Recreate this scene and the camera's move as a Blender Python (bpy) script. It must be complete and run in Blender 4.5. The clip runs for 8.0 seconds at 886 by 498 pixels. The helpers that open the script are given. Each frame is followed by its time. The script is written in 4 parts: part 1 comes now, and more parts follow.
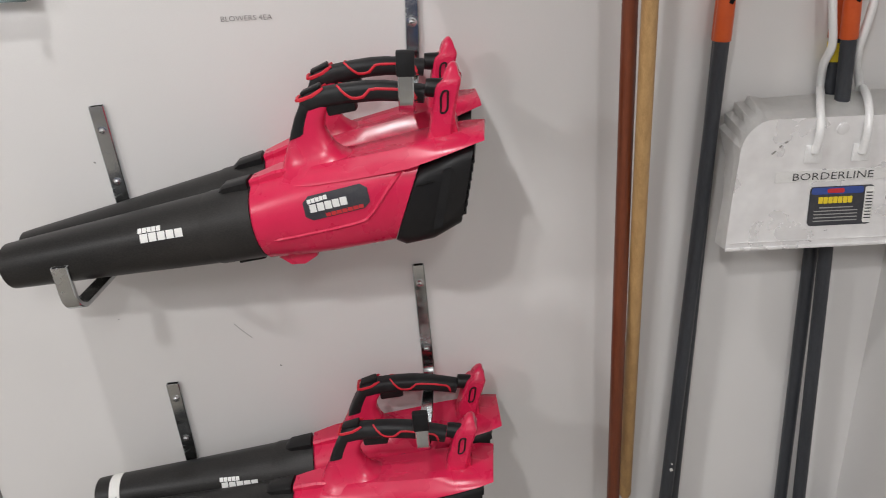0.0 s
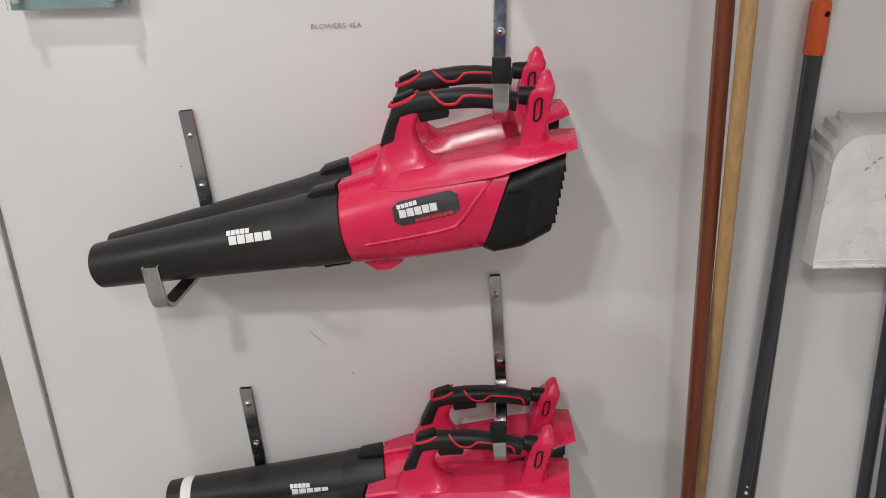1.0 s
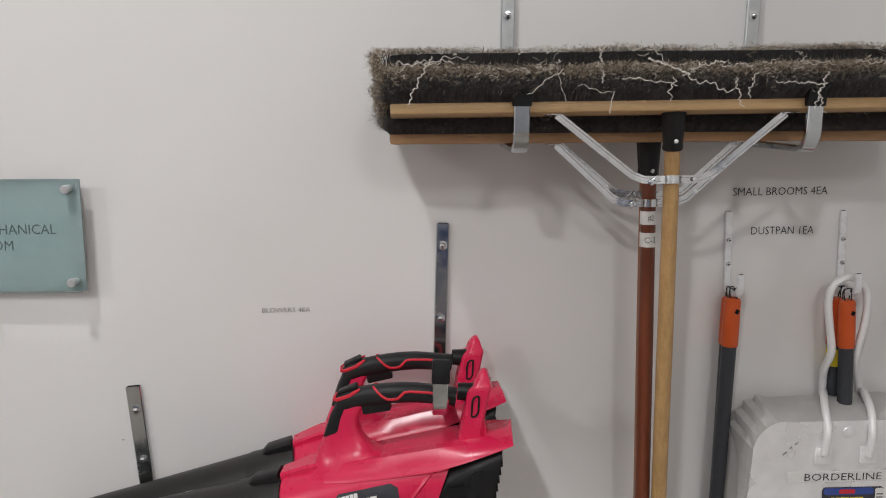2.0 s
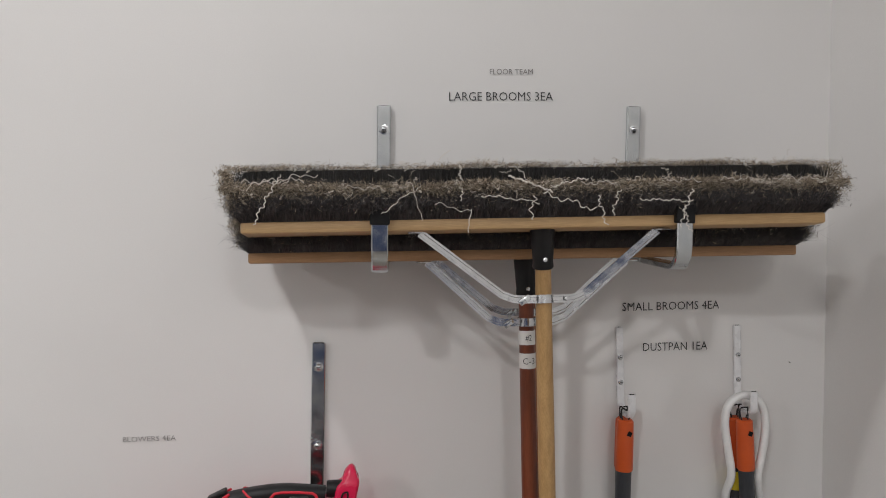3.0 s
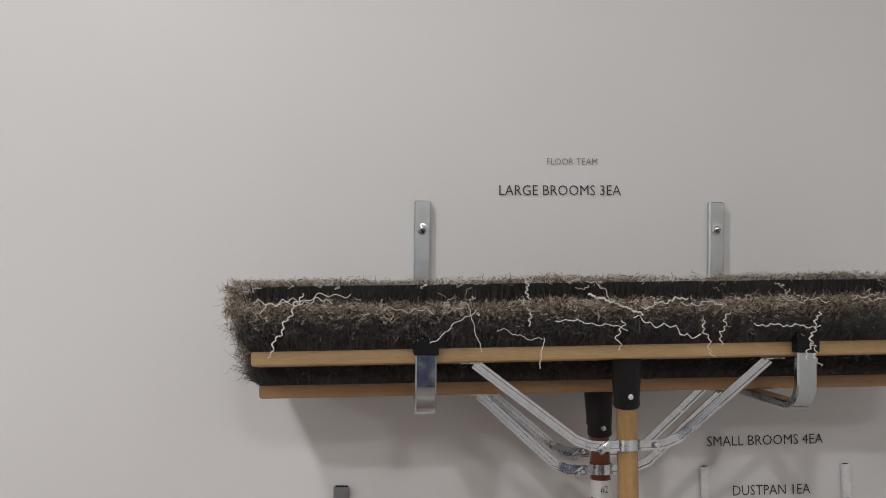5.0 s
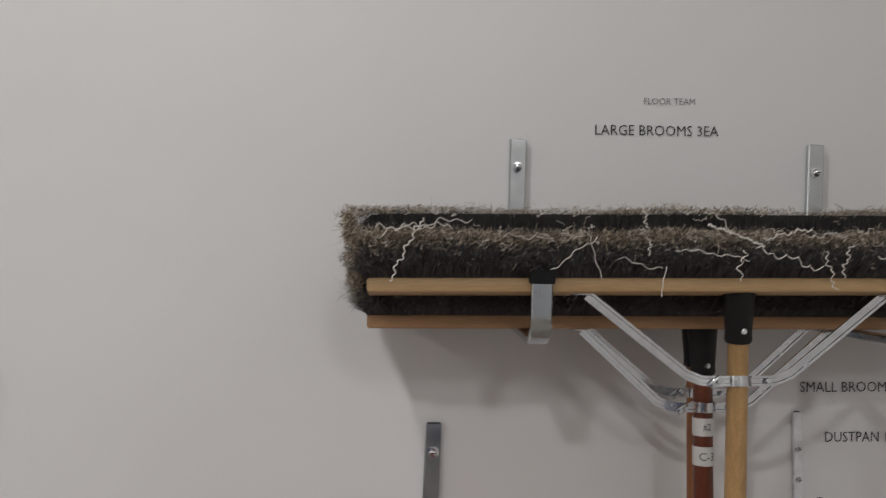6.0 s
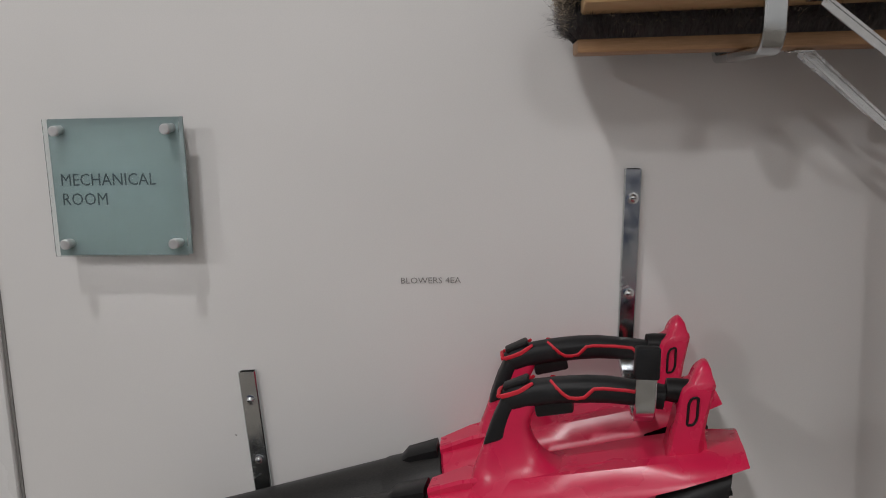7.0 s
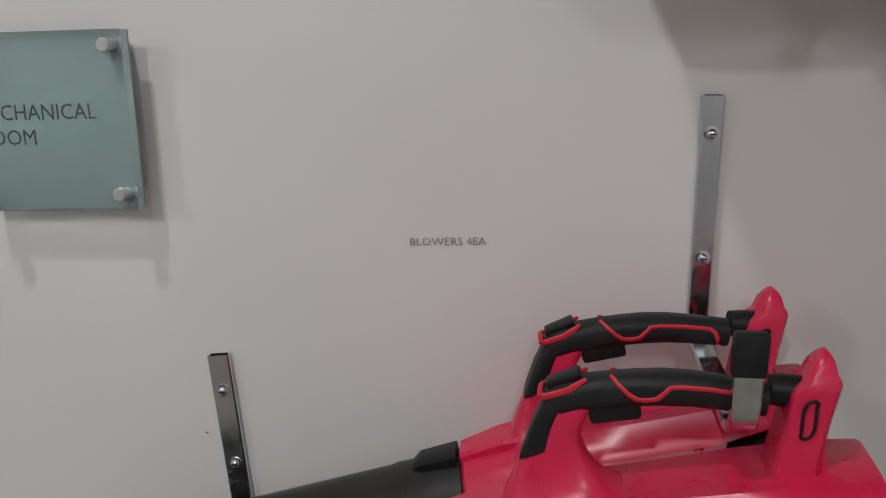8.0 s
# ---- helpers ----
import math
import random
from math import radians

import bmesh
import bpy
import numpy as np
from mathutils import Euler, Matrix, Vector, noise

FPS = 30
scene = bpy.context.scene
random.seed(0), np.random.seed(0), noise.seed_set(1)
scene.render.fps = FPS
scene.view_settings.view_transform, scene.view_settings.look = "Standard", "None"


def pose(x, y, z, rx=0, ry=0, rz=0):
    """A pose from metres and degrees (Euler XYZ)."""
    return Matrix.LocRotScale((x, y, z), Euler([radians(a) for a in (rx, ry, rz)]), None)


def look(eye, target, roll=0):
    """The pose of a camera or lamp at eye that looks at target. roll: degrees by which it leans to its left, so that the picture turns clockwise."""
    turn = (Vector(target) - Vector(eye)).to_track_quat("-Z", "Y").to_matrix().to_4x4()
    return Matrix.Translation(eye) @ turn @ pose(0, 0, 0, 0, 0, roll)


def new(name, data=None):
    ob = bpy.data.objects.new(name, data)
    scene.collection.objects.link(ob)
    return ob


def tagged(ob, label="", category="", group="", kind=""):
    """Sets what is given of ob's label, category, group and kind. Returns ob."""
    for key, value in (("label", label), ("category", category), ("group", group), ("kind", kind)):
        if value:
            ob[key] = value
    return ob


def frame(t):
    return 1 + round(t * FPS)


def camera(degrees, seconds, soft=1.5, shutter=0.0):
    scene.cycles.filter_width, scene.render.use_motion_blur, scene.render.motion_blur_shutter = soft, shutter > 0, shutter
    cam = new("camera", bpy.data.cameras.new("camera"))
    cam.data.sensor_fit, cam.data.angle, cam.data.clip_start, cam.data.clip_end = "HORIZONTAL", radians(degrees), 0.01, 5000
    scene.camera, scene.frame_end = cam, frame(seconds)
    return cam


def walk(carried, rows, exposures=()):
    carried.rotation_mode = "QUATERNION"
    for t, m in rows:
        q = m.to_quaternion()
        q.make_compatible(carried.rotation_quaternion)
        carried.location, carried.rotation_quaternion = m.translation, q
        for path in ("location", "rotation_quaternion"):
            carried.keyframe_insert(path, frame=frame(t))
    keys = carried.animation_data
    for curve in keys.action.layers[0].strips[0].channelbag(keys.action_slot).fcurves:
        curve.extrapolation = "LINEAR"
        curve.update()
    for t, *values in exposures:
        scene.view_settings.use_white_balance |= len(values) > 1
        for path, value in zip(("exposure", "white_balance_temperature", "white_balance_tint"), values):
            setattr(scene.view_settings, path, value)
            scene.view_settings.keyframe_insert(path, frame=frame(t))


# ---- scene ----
cam = camera(56.4, 8.0, soft=0.9, shutter=0.12)
PATH = [
    (0, (0.002, -1.638, 1.591), (0.041, 0.185, 0.77), -2.3),
    (0.5, (-0.084, -1.649, 1.607), (-0.146, 0.191, 0.827), -3.0),
    (0.7, (-0.086, -1.647, 1.594), (-0.163, 0.195, 0.810), -2.7),
    (1, (-0.088, -1.641, 1.57), (-0.135, 0.204, 0.799), -2.0),
    (1.3, (-0.109, -1.638, 1.633), (-0.116, 0.246, 0.978), -0.9),
    (1.5, (-0.118, -1.638, 1.702), (-0.1, 0.283, 1.145), -0.3),
    (1.7, (-0.107, -1.664, 1.746), (-0.064, 0.284, 1.295), -0.2),
    (2.8, (0.043, -1.615, 1.786), (0.251, 0.367, 1.624), 0.5),
    (3, (0.093, -1.592, 1.798), (0.276, 0.397, 1.693), -0.2),
    (3.5, (0.16, -1.549, 1.792), (0.258, 0.448, 1.758), -1.5),
    (3.8, (0.153, -1.539, 1.793), (0.252, 0.459, 1.765), -1.3),
    (4, (0.142, -1.52, 1.796), (0.226, 0.478, 1.787), -1.2),
    (4.5, (0.08, -1.396, 1.844), (0.223, 0.598, 1.894), -0.3),
    (4.6, (0.062, -1.371, 1.852), (0.222, 0.621, 1.915), 0.1),
    (4.7, (0.055, -1.354, 1.86), (0.22, 0.638, 1.937), -0.1),
    (5.8, (-0.021, -1.313, 1.84), (0.15, 0.679, 1.901), 1.1),
    (5.9, (-0.044, -1.312, 1.826), (0.111, 0.682, 1.859), 1.1),
    (6, (-0.068, -1.311, 1.802), (0.051, 0.685, 1.816), 0.9),
    (6.2, (-0.099, -1.321, 1.754), (-0.056, 0.678, 1.703), 0.3),
    (6.5, (-0.124, -1.307, 1.711), (-0.218, 0.68, 1.505), -0.5),
    (6.8, (-0.156, -1.309, 1.673), (-0.312, 0.659, 1.347), -1.2),
    (7, (-0.177, -1.31, 1.653), (-0.361, 0.648, 1.29), -1.3),
    (7.4, (-0.204, -1.290, 1.634), (-0.395, 0.647, 1.173), -1.1),
    (7.5, (-0.207, -1.272, 1.629), (-0.39, 0.664, 1.162), -1.1),
    (7.7, (-0.211, -1.200, 1.614), (-0.391, 0.737, 1.132), -1.1),
    (8, (-0.212, -1.029, 1.585), (-0.43, 0.908, 1.139), -1.5),
]
walk(cam, [(t, look(eye, target, roll)) for t, eye, target, roll in PATH],
     [(0, 0.18), (1, 0.14), (1.3, 0.16), (1.5, 0.02), (1.7, -0.05), (2.8, -0.15), (3.5, -0.17), (4.7, -0.21), (5.8, -0.46), (6.5, -0.53), (7.0, -0.57), (7.5, -0.55), (8, -0.55)])

# ---- world, lamps, exposure ----
world = bpy.data.worlds.new("world")
scene.world = world
world.use_nodes = True
world.node_tree.nodes["Background"].inputs[0].default_value = (0.9, 0.93, 1.0, 1)
world.node_tree.nodes["Background"].inputs[1].default_value = 0.02

CEIL = 3.9


def area_lamp(x, y, w, d, watts):
    li = bpy.data.lights.new("room_or_fill_lamp", "AREA")
    li.shape, li.size, li.size_y, li.energy = "RECTANGLE", w, d, watts
    li.color = (0.995, 0.99, 1.0)
    ob = new("room_or_fill_lamp", li)
    ob.matrix_world = pose(x, y, CEIL - 0.075)
    return tagged(ob, "unseen ceiling lamp, inferred from shadows or added as fill", "lamp", kind="structure")


# First, second and fourth follow cast shadows; third and fifth are added fill.
LAMPS = ((-1.02, -1.22, 0.10, 0.14, 30), (-1.15, -3.55, 0.18, 0.20, 56), (0.45, -4.6, 0.30, 0.90, 54), (-4.4, -3.8, 0.16, 0.5, 98), (-2.8, 2.4, 0.16, 1.2, 45))
for lamp in LAMPS:
    area_lamp(*lamp)


# ---- mesh helpers ----
def thing(name, m, label, category, group="", kind=""):
    e = new(name)
    e.matrix_basis = m
    e.empty_display_size = 0.05
    return tagged(e, label, category, group, kind)


def part(name, bm, material, parent, label="", kind="", smooth=True):
    me = bpy.data.meshes.new(name)
    bmesh.ops.recalc_face_normals(bm, faces=bm.faces)
    bm.to_mesh(me)
    bm.free()
    if smooth:
        for p in me.polygons:
            p.use_smooth = True
    me.materials.append(material)
    ob = new(name, me)
    ob.parent = parent
    if smooth:
        me.set_sharp_from_angle(angle=radians(38))
    return tagged(ob, label, kind=kind)


def raw_part(name, verts, faces, material, parent, label="", kind=""):
    me = bpy.data.meshes.new(name)
    me.from_pydata(verts, [], faces)
    me.materials.append(material)
    ob = new(name, me)
    ob.parent = parent
    return tagged(ob, label, kind=kind)


def solid(name, bm, material, label, category, group="", kind="", m=None, smooth=True):
    ob = part(name, bm, material, None, label, kind, smooth)
    if m is not None:
        ob.matrix_basis = m
    return tagged(ob, "", category, group)


def add_box(bm, c, s, bevel=0.0, m=None, seg=2):
    r = bmesh.ops.create_cube(bm, size=1.0, matrix=Matrix.Translation(c) @ Matrix.Diagonal((*s, 1)))
    if bevel:
        edges = list({e for v in r["verts"] for e in v.link_edges})
        r2 = bmesh.ops.bevel(bm, geom=edges, offset=bevel, segments=seg, profile=0.5, affect="EDGES")
        vs = list({v for f in r2["faces"] for v in f.verts} | {v for v in r["verts"] if v.is_valid})
    else:
        vs = r["verts"]
    if m is not None:
        bmesh.ops.transform(bm, matrix=m, verts=vs)
    return bm


def box(c, s, bevel=0.0, m=None):
    return add_box(bmesh.new(), c, s, bevel, m)


def add_loft(bm, rings, cap=True):
    rows = [[bm.verts.new(p) for p in ring] for ring in rings]
    n = len(rows[0])
    for a, b in zip(rows, rows[1:]):
        for i in range(n):
            bm.faces.new((a[i], a[(i + 1) % n], b[(i + 1) % n], b[i]))
    if cap:
        bm.faces.new(rows[0][::-1])
        bm.faces.new(rows[-1])
    return rows


def loft(rings, cap=True):
    bm = bmesh.new()
    add_loft(bm, rings, cap)
    return bm


def circle(n, fn):
    return [fn(math.cos(2 * math.pi * i / n), math.sin(2 * math.pi * i / n)) for i in range(n)]


def add_tube(bm, pts, r, n=10, flat=1.0, up=(0, 1, 0), cap=True):
    """A swept round or oval bar; r is one radius or one per point, flat scales it across the plane of the path."""
    pts = [Vector(p) for p in pts]
    radii = r if isinstance(r, (list, tuple)) else [r] * len(pts)
    rings = []
    side = Vector(up)
    for i, p in enumerate(pts):
        d = (pts[min(i + 1, len(pts) - 1)] - pts[max(i - 1, 0)]).normalized()
        side = (side - d * side.dot(d)).normalized()
        nrm = d.cross(side)
        rings.append(circle(n, lambda c, s: p + nrm * (c * radii[i]) + side * (s * radii[i] * flat)))
    add_loft(bm, rings, cap)
    return bm


def tube(pts, r, n=10, flat=1.0, up=(0, 1, 0)):
    return add_tube(bmesh.new(), pts, r, n, flat, up)


def lathe(profile, n=32, axis="x"):
    if axis == "x":
        f = lambda u, r: circle(n, lambda c, s: Vector((u, c * r, s * r)))
    elif axis == "y":
        f = lambda u, r: circle(n, lambda c, s: Vector((c * r, u, s * r)))
    else:
        f = lambda u, r: circle(n, lambda c, s: Vector((c * r, s * r, u)))
    return loft([f(u, r) for u, r in profile])


def smooth_path(pts, steps=6):
    """Catmull-Rom through the points."""
    pts = [Vector(p) for p in pts]
    out = []
    for i in range(len(pts) - 1):
        p0, p1, p2, p3 = pts[max(i - 1, 0)], pts[i], pts[i + 1], pts[min(i + 2, len(pts) - 1)]
        for k in range(steps):
            t = k / steps
            out.append(0.5 * ((2 * p1) + (p2 - p0) * t + (2 * p0 - 5 * p1 + 4 * p2 - p3) * t * t + (3 * p1 - p0 - 3 * p2 + p3) * t ** 3))
    out.append(pts[-1])
    return out


def text_bm(text, width, height=None, thin=0.005):
    """Flat lettering in the xz plane, its middle at the origin, facing -y, scaled to a width."""
    cu = bpy.data.curves.new("lettering", "FONT")
    cu.body, cu.align_x, cu.align_y, cu.resolution_u, cu.offset = text, "CENTER", "CENTER", 2, -thin
    ob = bpy.data.objects.new("lettering", cu)
    scene.collection.objects.link(ob)
    bpy.context.view_layer.update()
    me = bpy.data.meshes.new_from_object(ob.evaluated_get(bpy.context.evaluated_depsgraph_get()))
    bpy.data.objects.remove(ob)
    bm = bmesh.new()
    bm.from_mesh(me)
    xs, ys = [v.co.x for v in bm.verts], [v.co.y for v in bm.verts]
    cx, cy, w, h = (min(xs) + max(xs)) / 2, (min(ys) + max(ys)) / 2, max(xs) - min(xs), max(ys) - min(ys)
    sx = width / w
    sz = height / h if height else sx
    for v in bm.verts:
        v.co = Vector(((v.co.x - cx) * sx, 0, (v.co.y - cy) * sz))
    return bm


# ---- materials ----
def mat(name, c1, c2=None, rough=0.5, metal=0.0, scale=25.0, fine=300.0, bump=0.15, depth=0.0006, rough_var=0.08,
        stretch=(1, 1, 1), coat=0.0, per_object=0.0, island=0.0, low=0.35, high=0.65, sheen=0.0, spec=0.5):
    m = bpy.data.materials.new(name)
    m.use_nodes = True
    nt = m.node_tree
    bs = nt.nodes["Principled BSDF"]
    N, L = nt.nodes.new, nt.links.new
    tc = N("ShaderNodeTexCoord")
    mp = N("ShaderNodeMapping")
    mp.inputs["Scale"].default_value = stretch
    L(tc.outputs["Object"], mp.inputs["Vector"])
    n1 = N("ShaderNodeTexNoise")
    n1.inputs["Scale"].default_value, n1.inputs["Detail"].default_value = scale, 5
    n2 = N("ShaderNodeTexNoise")
    n2.inputs["Scale"].default_value, n2.inputs["Detail"].default_value = fine, 3
    for n in (n1, n2):
        L(mp.outputs[0], n.inputs["Vector"])
    add = N("ShaderNodeMath")
    add.operation = "MULTIPLY_ADD"
    add.inputs[1].default_value = 0.45
    L(n2.outputs["Fac"], add.inputs[0])
    half = N("ShaderNodeMath")
    half.operation = "MULTIPLY"
    half.inputs[1].default_value = 0.55
    L(n1.outputs["Fac"], half.inputs[0])
    L(half.outputs[0], add.inputs[2])
    fac = add.outputs[0]
    if per_object or island:
        src = N("ShaderNodeObjectInfo").outputs["Random"] if per_object else N("ShaderNodeNewGeometry").outputs["Random Per Island"]
        mix = N("ShaderNodeMath")
        mix.operation = "MULTIPLY_ADD"
        mix.inputs[1].default_value = per_object or island
        L(src, mix.inputs[0])
        sub = N("ShaderNodeMath")
        sub.operation = "SUBTRACT"
        sub.inputs[1].default_value = (per_object or island) / 2
        L(fac, sub.inputs[0])
        L(sub.outputs[0], mix.inputs[2])
        fac = mix.outputs[0]
    ramp = N("ShaderNodeValToRGB")
    ramp.color_ramp.elements[0].position, ramp.color_ramp.elements[1].position = low, high
    ramp.color_ramp.elements[0].color = (*c1, 1)
    ramp.color_ramp.elements[1].color = (*(c2 or c1), 1)
    L(fac, ramp.inputs[0])
    L(ramp.outputs[0], bs.inputs["Base Color"])
    rr = N("ShaderNodeMapRange")
    rr.inputs["From Min"].default_value, rr.inputs["From Max"].default_value = 0.3, 0.7
    rr.inputs["To Min"].default_value, rr.inputs["To Max"].default_value = max(rough - rough_var, 0.02), min(rough + rough_var, 1)
    L(n1.outputs["Fac"], rr.inputs["Value"])
    L(rr.outputs[0], bs.inputs["Roughness"])
    bs.inputs["Metallic"].default_value = metal
    bs.inputs["Coat Weight"].default_value = coat
    bs.inputs["Coat Roughness"].default_value = 0.2
    bs.inputs["Sheen Weight"].default_value = sheen
    bs.inputs["Specular IOR Level"].default_value = spec
    if bump:
        b = N("ShaderNodeBump")
        b.inputs["Strength"].default_value, b.inputs["Distance"].default_value = bump, depth
        L(n2.outputs["Fac"], b.inputs["Height"])
        L(b.outputs[0], bs.inputs["Normal"])
    return m


M_WALL = mat("wall_paint", (0.70, 0.685, 0.67), (0.735, 0.72, 0.705), 0.42, scale=2.5, fine=420, bump=0.10, depth=0.0006)
# Dark blue for the added panel that the steel hooks reflect.
M_BLUEREFLECT = mat("blue_reflection_panel", (0.040, 0.060, 0.135), (0.052, 0.076, 0.165), 0.5, scale=3, fine=300)
M_TRIM = mat("trim_paint", (0.72, 0.71, 0.70), (0.76, 0.75, 0.74), 0.3, scale=6, fine=300, bump=0.05)
M_CEIL = mat("ceiling_paint", (0.72, 0.71, 0.69), (0.76, 0.75, 0.73), 0.8, scale=3, fine=200)
M_FLOOR = mat("polished_concrete", (0.21, 0.185, 0.155), (0.27, 0.24, 0.205), 0.34, scale=2, fine=40, bump=0.05, low=0.4, high=0.6)
M_ZINC = mat("zinc_steel", (0.52, 0.55, 0.565), (0.62, 0.645, 0.65), 0.19, 1.0, scale=45, fine=22, bump=0.18, depth=0.0014, rough_var=0.1)
M_CHROME = mat("bright_steel", (0.58, 0.59, 0.60), (0.70, 0.71, 0.72), 0.21, 1.0, scale=60, fine=60, bump=0.12, depth=0.0006, rough_var=0.09)
M_BRUSHED = mat("brushed_steel", (0.62, 0.62, 0.62), (0.74, 0.74, 0.74), 0.42, 0.85, scale=80, fine=600, bump=0.05, depth=0.0002)
# Near-black colour that paints the shade inside holes, slots and recesses.
M_HOLLOW_SHADE = mat("hollow_shade", (0.006, 0.006, 0.006), (0.012, 0.012, 0.012), 0.8, spec=0.15)
M_RUBBER = mat("black_rubber", (0.008, 0.008, 0.009), (0.016, 0.016, 0.017), 0.55, scale=60, fine=800, spec=0.25)
M_RED = mat("red_plastic", (0.59, 0.013, 0.066), (0.67, 0.019, 0.080), 0.29, scale=15, fine=900, bump=0.12, depth=0.0002, rough_var=0.06)
M_PIPING = mat("red_rubber", (0.60, 0.015, 0.03), (0.66, 0.02, 0.045), 0.45, scale=40)
M_BLACK = mat("black_plastic", (0.008, 0.008, 0.009), (0.018, 0.017, 0.017), 0.40, scale=12, fine=900, bump=0.15, depth=0.0002, spec=0.22)
M_TUBE = mat("black_tube_plastic", (0.012, 0.012, 0.012), (0.036, 0.033, 0.031), 0.44, scale=9, fine=600, bump=0.08, depth=0.0002, stretch=(0.4, 1, 1), rough_var=0.1, spec=0.28)
M_GRIP = mat("grip_rubber", (0.010, 0.010, 0.011), (0.020, 0.020, 0.021), 0.46, scale=30, fine=900, bump=0.3, depth=0.0003, spec=0.25)
M_PRINT = mat("white_print", (0.72, 0.72, 0.70), (0.8, 0.8, 0.78), 0.5, scale=60)
M_REDPRINT = mat("red_print", (0.5, 0.02, 0.03), (0.55, 0.03, 0.04), 0.5, scale=60)
M_INK = mat("black_ink", (0.03, 0.03, 0.032), (0.05, 0.05, 0.05), 0.6, scale=60)
M_GREYINK = mat("faded_ink", (0.19, 0.18, 0.175), (0.25, 0.24, 0.23), 0.6, scale=60)
M_TAPE = mat("label_tape", (0.70, 0.69, 0.67), (0.74, 0.73, 0.71), 0.3, scale=30, bump=0.02)
M_PINE = mat("varnished_pine", (0.36, 0.21, 0.085), (0.50, 0.31, 0.13), 0.42, scale=14, fine=120, bump=0.08, stretch=(8, 8, 0.35), low=0.38, high=0.62)
M_BLOCK = mat("bare_wood", (0.42, 0.265, 0.120), (0.56, 0.365, 0.180), 0.55, scale=14, fine=150, bump=0.1, stretch=(0.35, 6, 6), low=0.38, high=0.62)
M_BLOCK2 = mat("brown_wood", (0.33, 0.18, 0.085), (0.45, 0.255, 0.125), 0.55, scale=14, fine=150, bump=0.1, stretch=(0.35, 6, 6), low=0.38, high=0.62)
M_BROWN = mat("reddish_stained_wood", (0.115, 0.026, 0.010), (0.18, 0.045, 0.016), 0.38, scale=14, fine=120, bump=0.06, stretch=(8, 8, 0.35), low=0.38, high=0.62)
M_TANSTICK = mat("tan_stained_wood", (0.26, 0.10, 0.036), (0.36, 0.15, 0.055), 0.4, scale=14, fine=120, bump=0.06, stretch=(8, 8, 0.35), low=0.38, high=0.62)
M_BRISTLE = mat("grey_bristle", (0.050, 0.046, 0.049), (0.132, 0.122, 0.124), 0.85, scale=40, bump=0, island=0.35)
M_DARKBR = mat("black_bristle", (0.010, 0.009, 0.009), (0.035, 0.032, 0.03), 0.65, scale=40, bump=0, island=0.5)
M_LINT = mat("tan_lint", (0.085, 0.064, 0.045), (0.46, 0.38, 0.285), 0.9, scale=60, bump=0, island=0.7)
M_FLUFF = mat("pale_fluff", (0.34, 0.29, 0.22), (0.72, 0.66, 0.58), 0.9, scale=60, bump=0, island=0.8)
M_CORE = mat("bristle_core", (0.012, 0.011, 0.011), (0.04, 0.036, 0.033), 0.9, scale=120, fine=500, bump=0.6, depth=0.003)
M_THREAD = mat("white_yarn", (0.60, 0.56, 0.50), (0.75, 0.71, 0.66), 0.9, scale=300, fine=900, bump=0.5)
M_ORANGE = mat("orange_plastic", (0.55, 0.075, 0.010), (0.63, 0.10, 0.016), 0.42, scale=30, fine=500)
M_POLE = mat("charcoal_painted_steel", (0.026, 0.029, 0.035), (0.042, 0.046, 0.054), 0.42, scale=20, fine=300, bump=0.06, stretch=(1, 1, 0.2))
M_WHITEHOOK = mat("white_enamel", (0.74, 0.74, 0.75), (0.79, 0.79, 0.80), 0.3, scale=50, bump=0.03)
M_ALU = mat("worn_aluminium", (0.80, 0.79, 0.79), (0.94, 0.935, 0.93), 0.33, 0.50, scale=11, fine=22, bump=0.3, depth=0.0014, rough_var=0.16)
M_RIM = mat("dull_aluminium", (0.80, 0.79, 0.77), (0.88, 0.87, 0.85), 0.5, 0.12, scale=14, fine=60, bump=0.08, rough_var=0.12)
M_ALU_ROD = mat("aluminium_rod", (0.78, 0.78, 0.77), (0.86, 0.86, 0.85), 0.42, 0.15, scale=30, fine=300, rough_var=0.1)
M_SIGN = mat("teal_glass_paint", (0.158, 0.202, 0.205), (0.182, 0.230, 0.233), 0.35, scale=3, fine=60, bump=0)
M_SIGNTEXT = mat("sign_lettering", (0.02, 0.035, 0.04), (0.03, 0.045, 0.05), 0.5)
M_YELLOW = mat("yellow_print", (0.72, 0.55, 0.02), (0.78, 0.6, 0.03), 0.5, scale=60)
M_BLUE = mat("blue_print", (0.03, 0.06, 0.25), (0.04, 0.08, 0.3), 0.4, scale=60)
M_GREYPRINT = mat("grey_print", (0.30, 0.30, 0.29), (0.38, 0.38, 0.36), 0.5, scale=60)
M_DARKLABEL = mat("dark_label_print", (0.03, 0.03, 0.04), (0.05, 0.05, 0.055), 0.4, scale=60)
M_STICKER = mat("white_sticker", (0.70, 0.69, 0.66), (0.76, 0.75, 0.72), 0.5, scale=80)
M_CORD = mat("black_cord", (0.015, 0.015, 0.015), (0.03, 0.03, 0.03), 0.8, scale=200)
M_GRIME = mat("grey_scuff", (0.35, 0.34, 0.33), (0.45, 0.44, 0.42), 0.7, scale=200)


def clear_acrylic():
    m = bpy.data.materials.new("clear_acrylic")
    m.use_nodes = True
    bs = m.node_tree.nodes["Principled BSDF"]
    bs.inputs["Base Color"].default_value = (0.93, 0.98, 0.97, 1)
    bs.inputs["Transmission Weight"].default_value = 1.0
    bs.inputs["Roughness"].default_value = 0.05
    bs.inputs["IOR"].default_value = 1.2
    return m


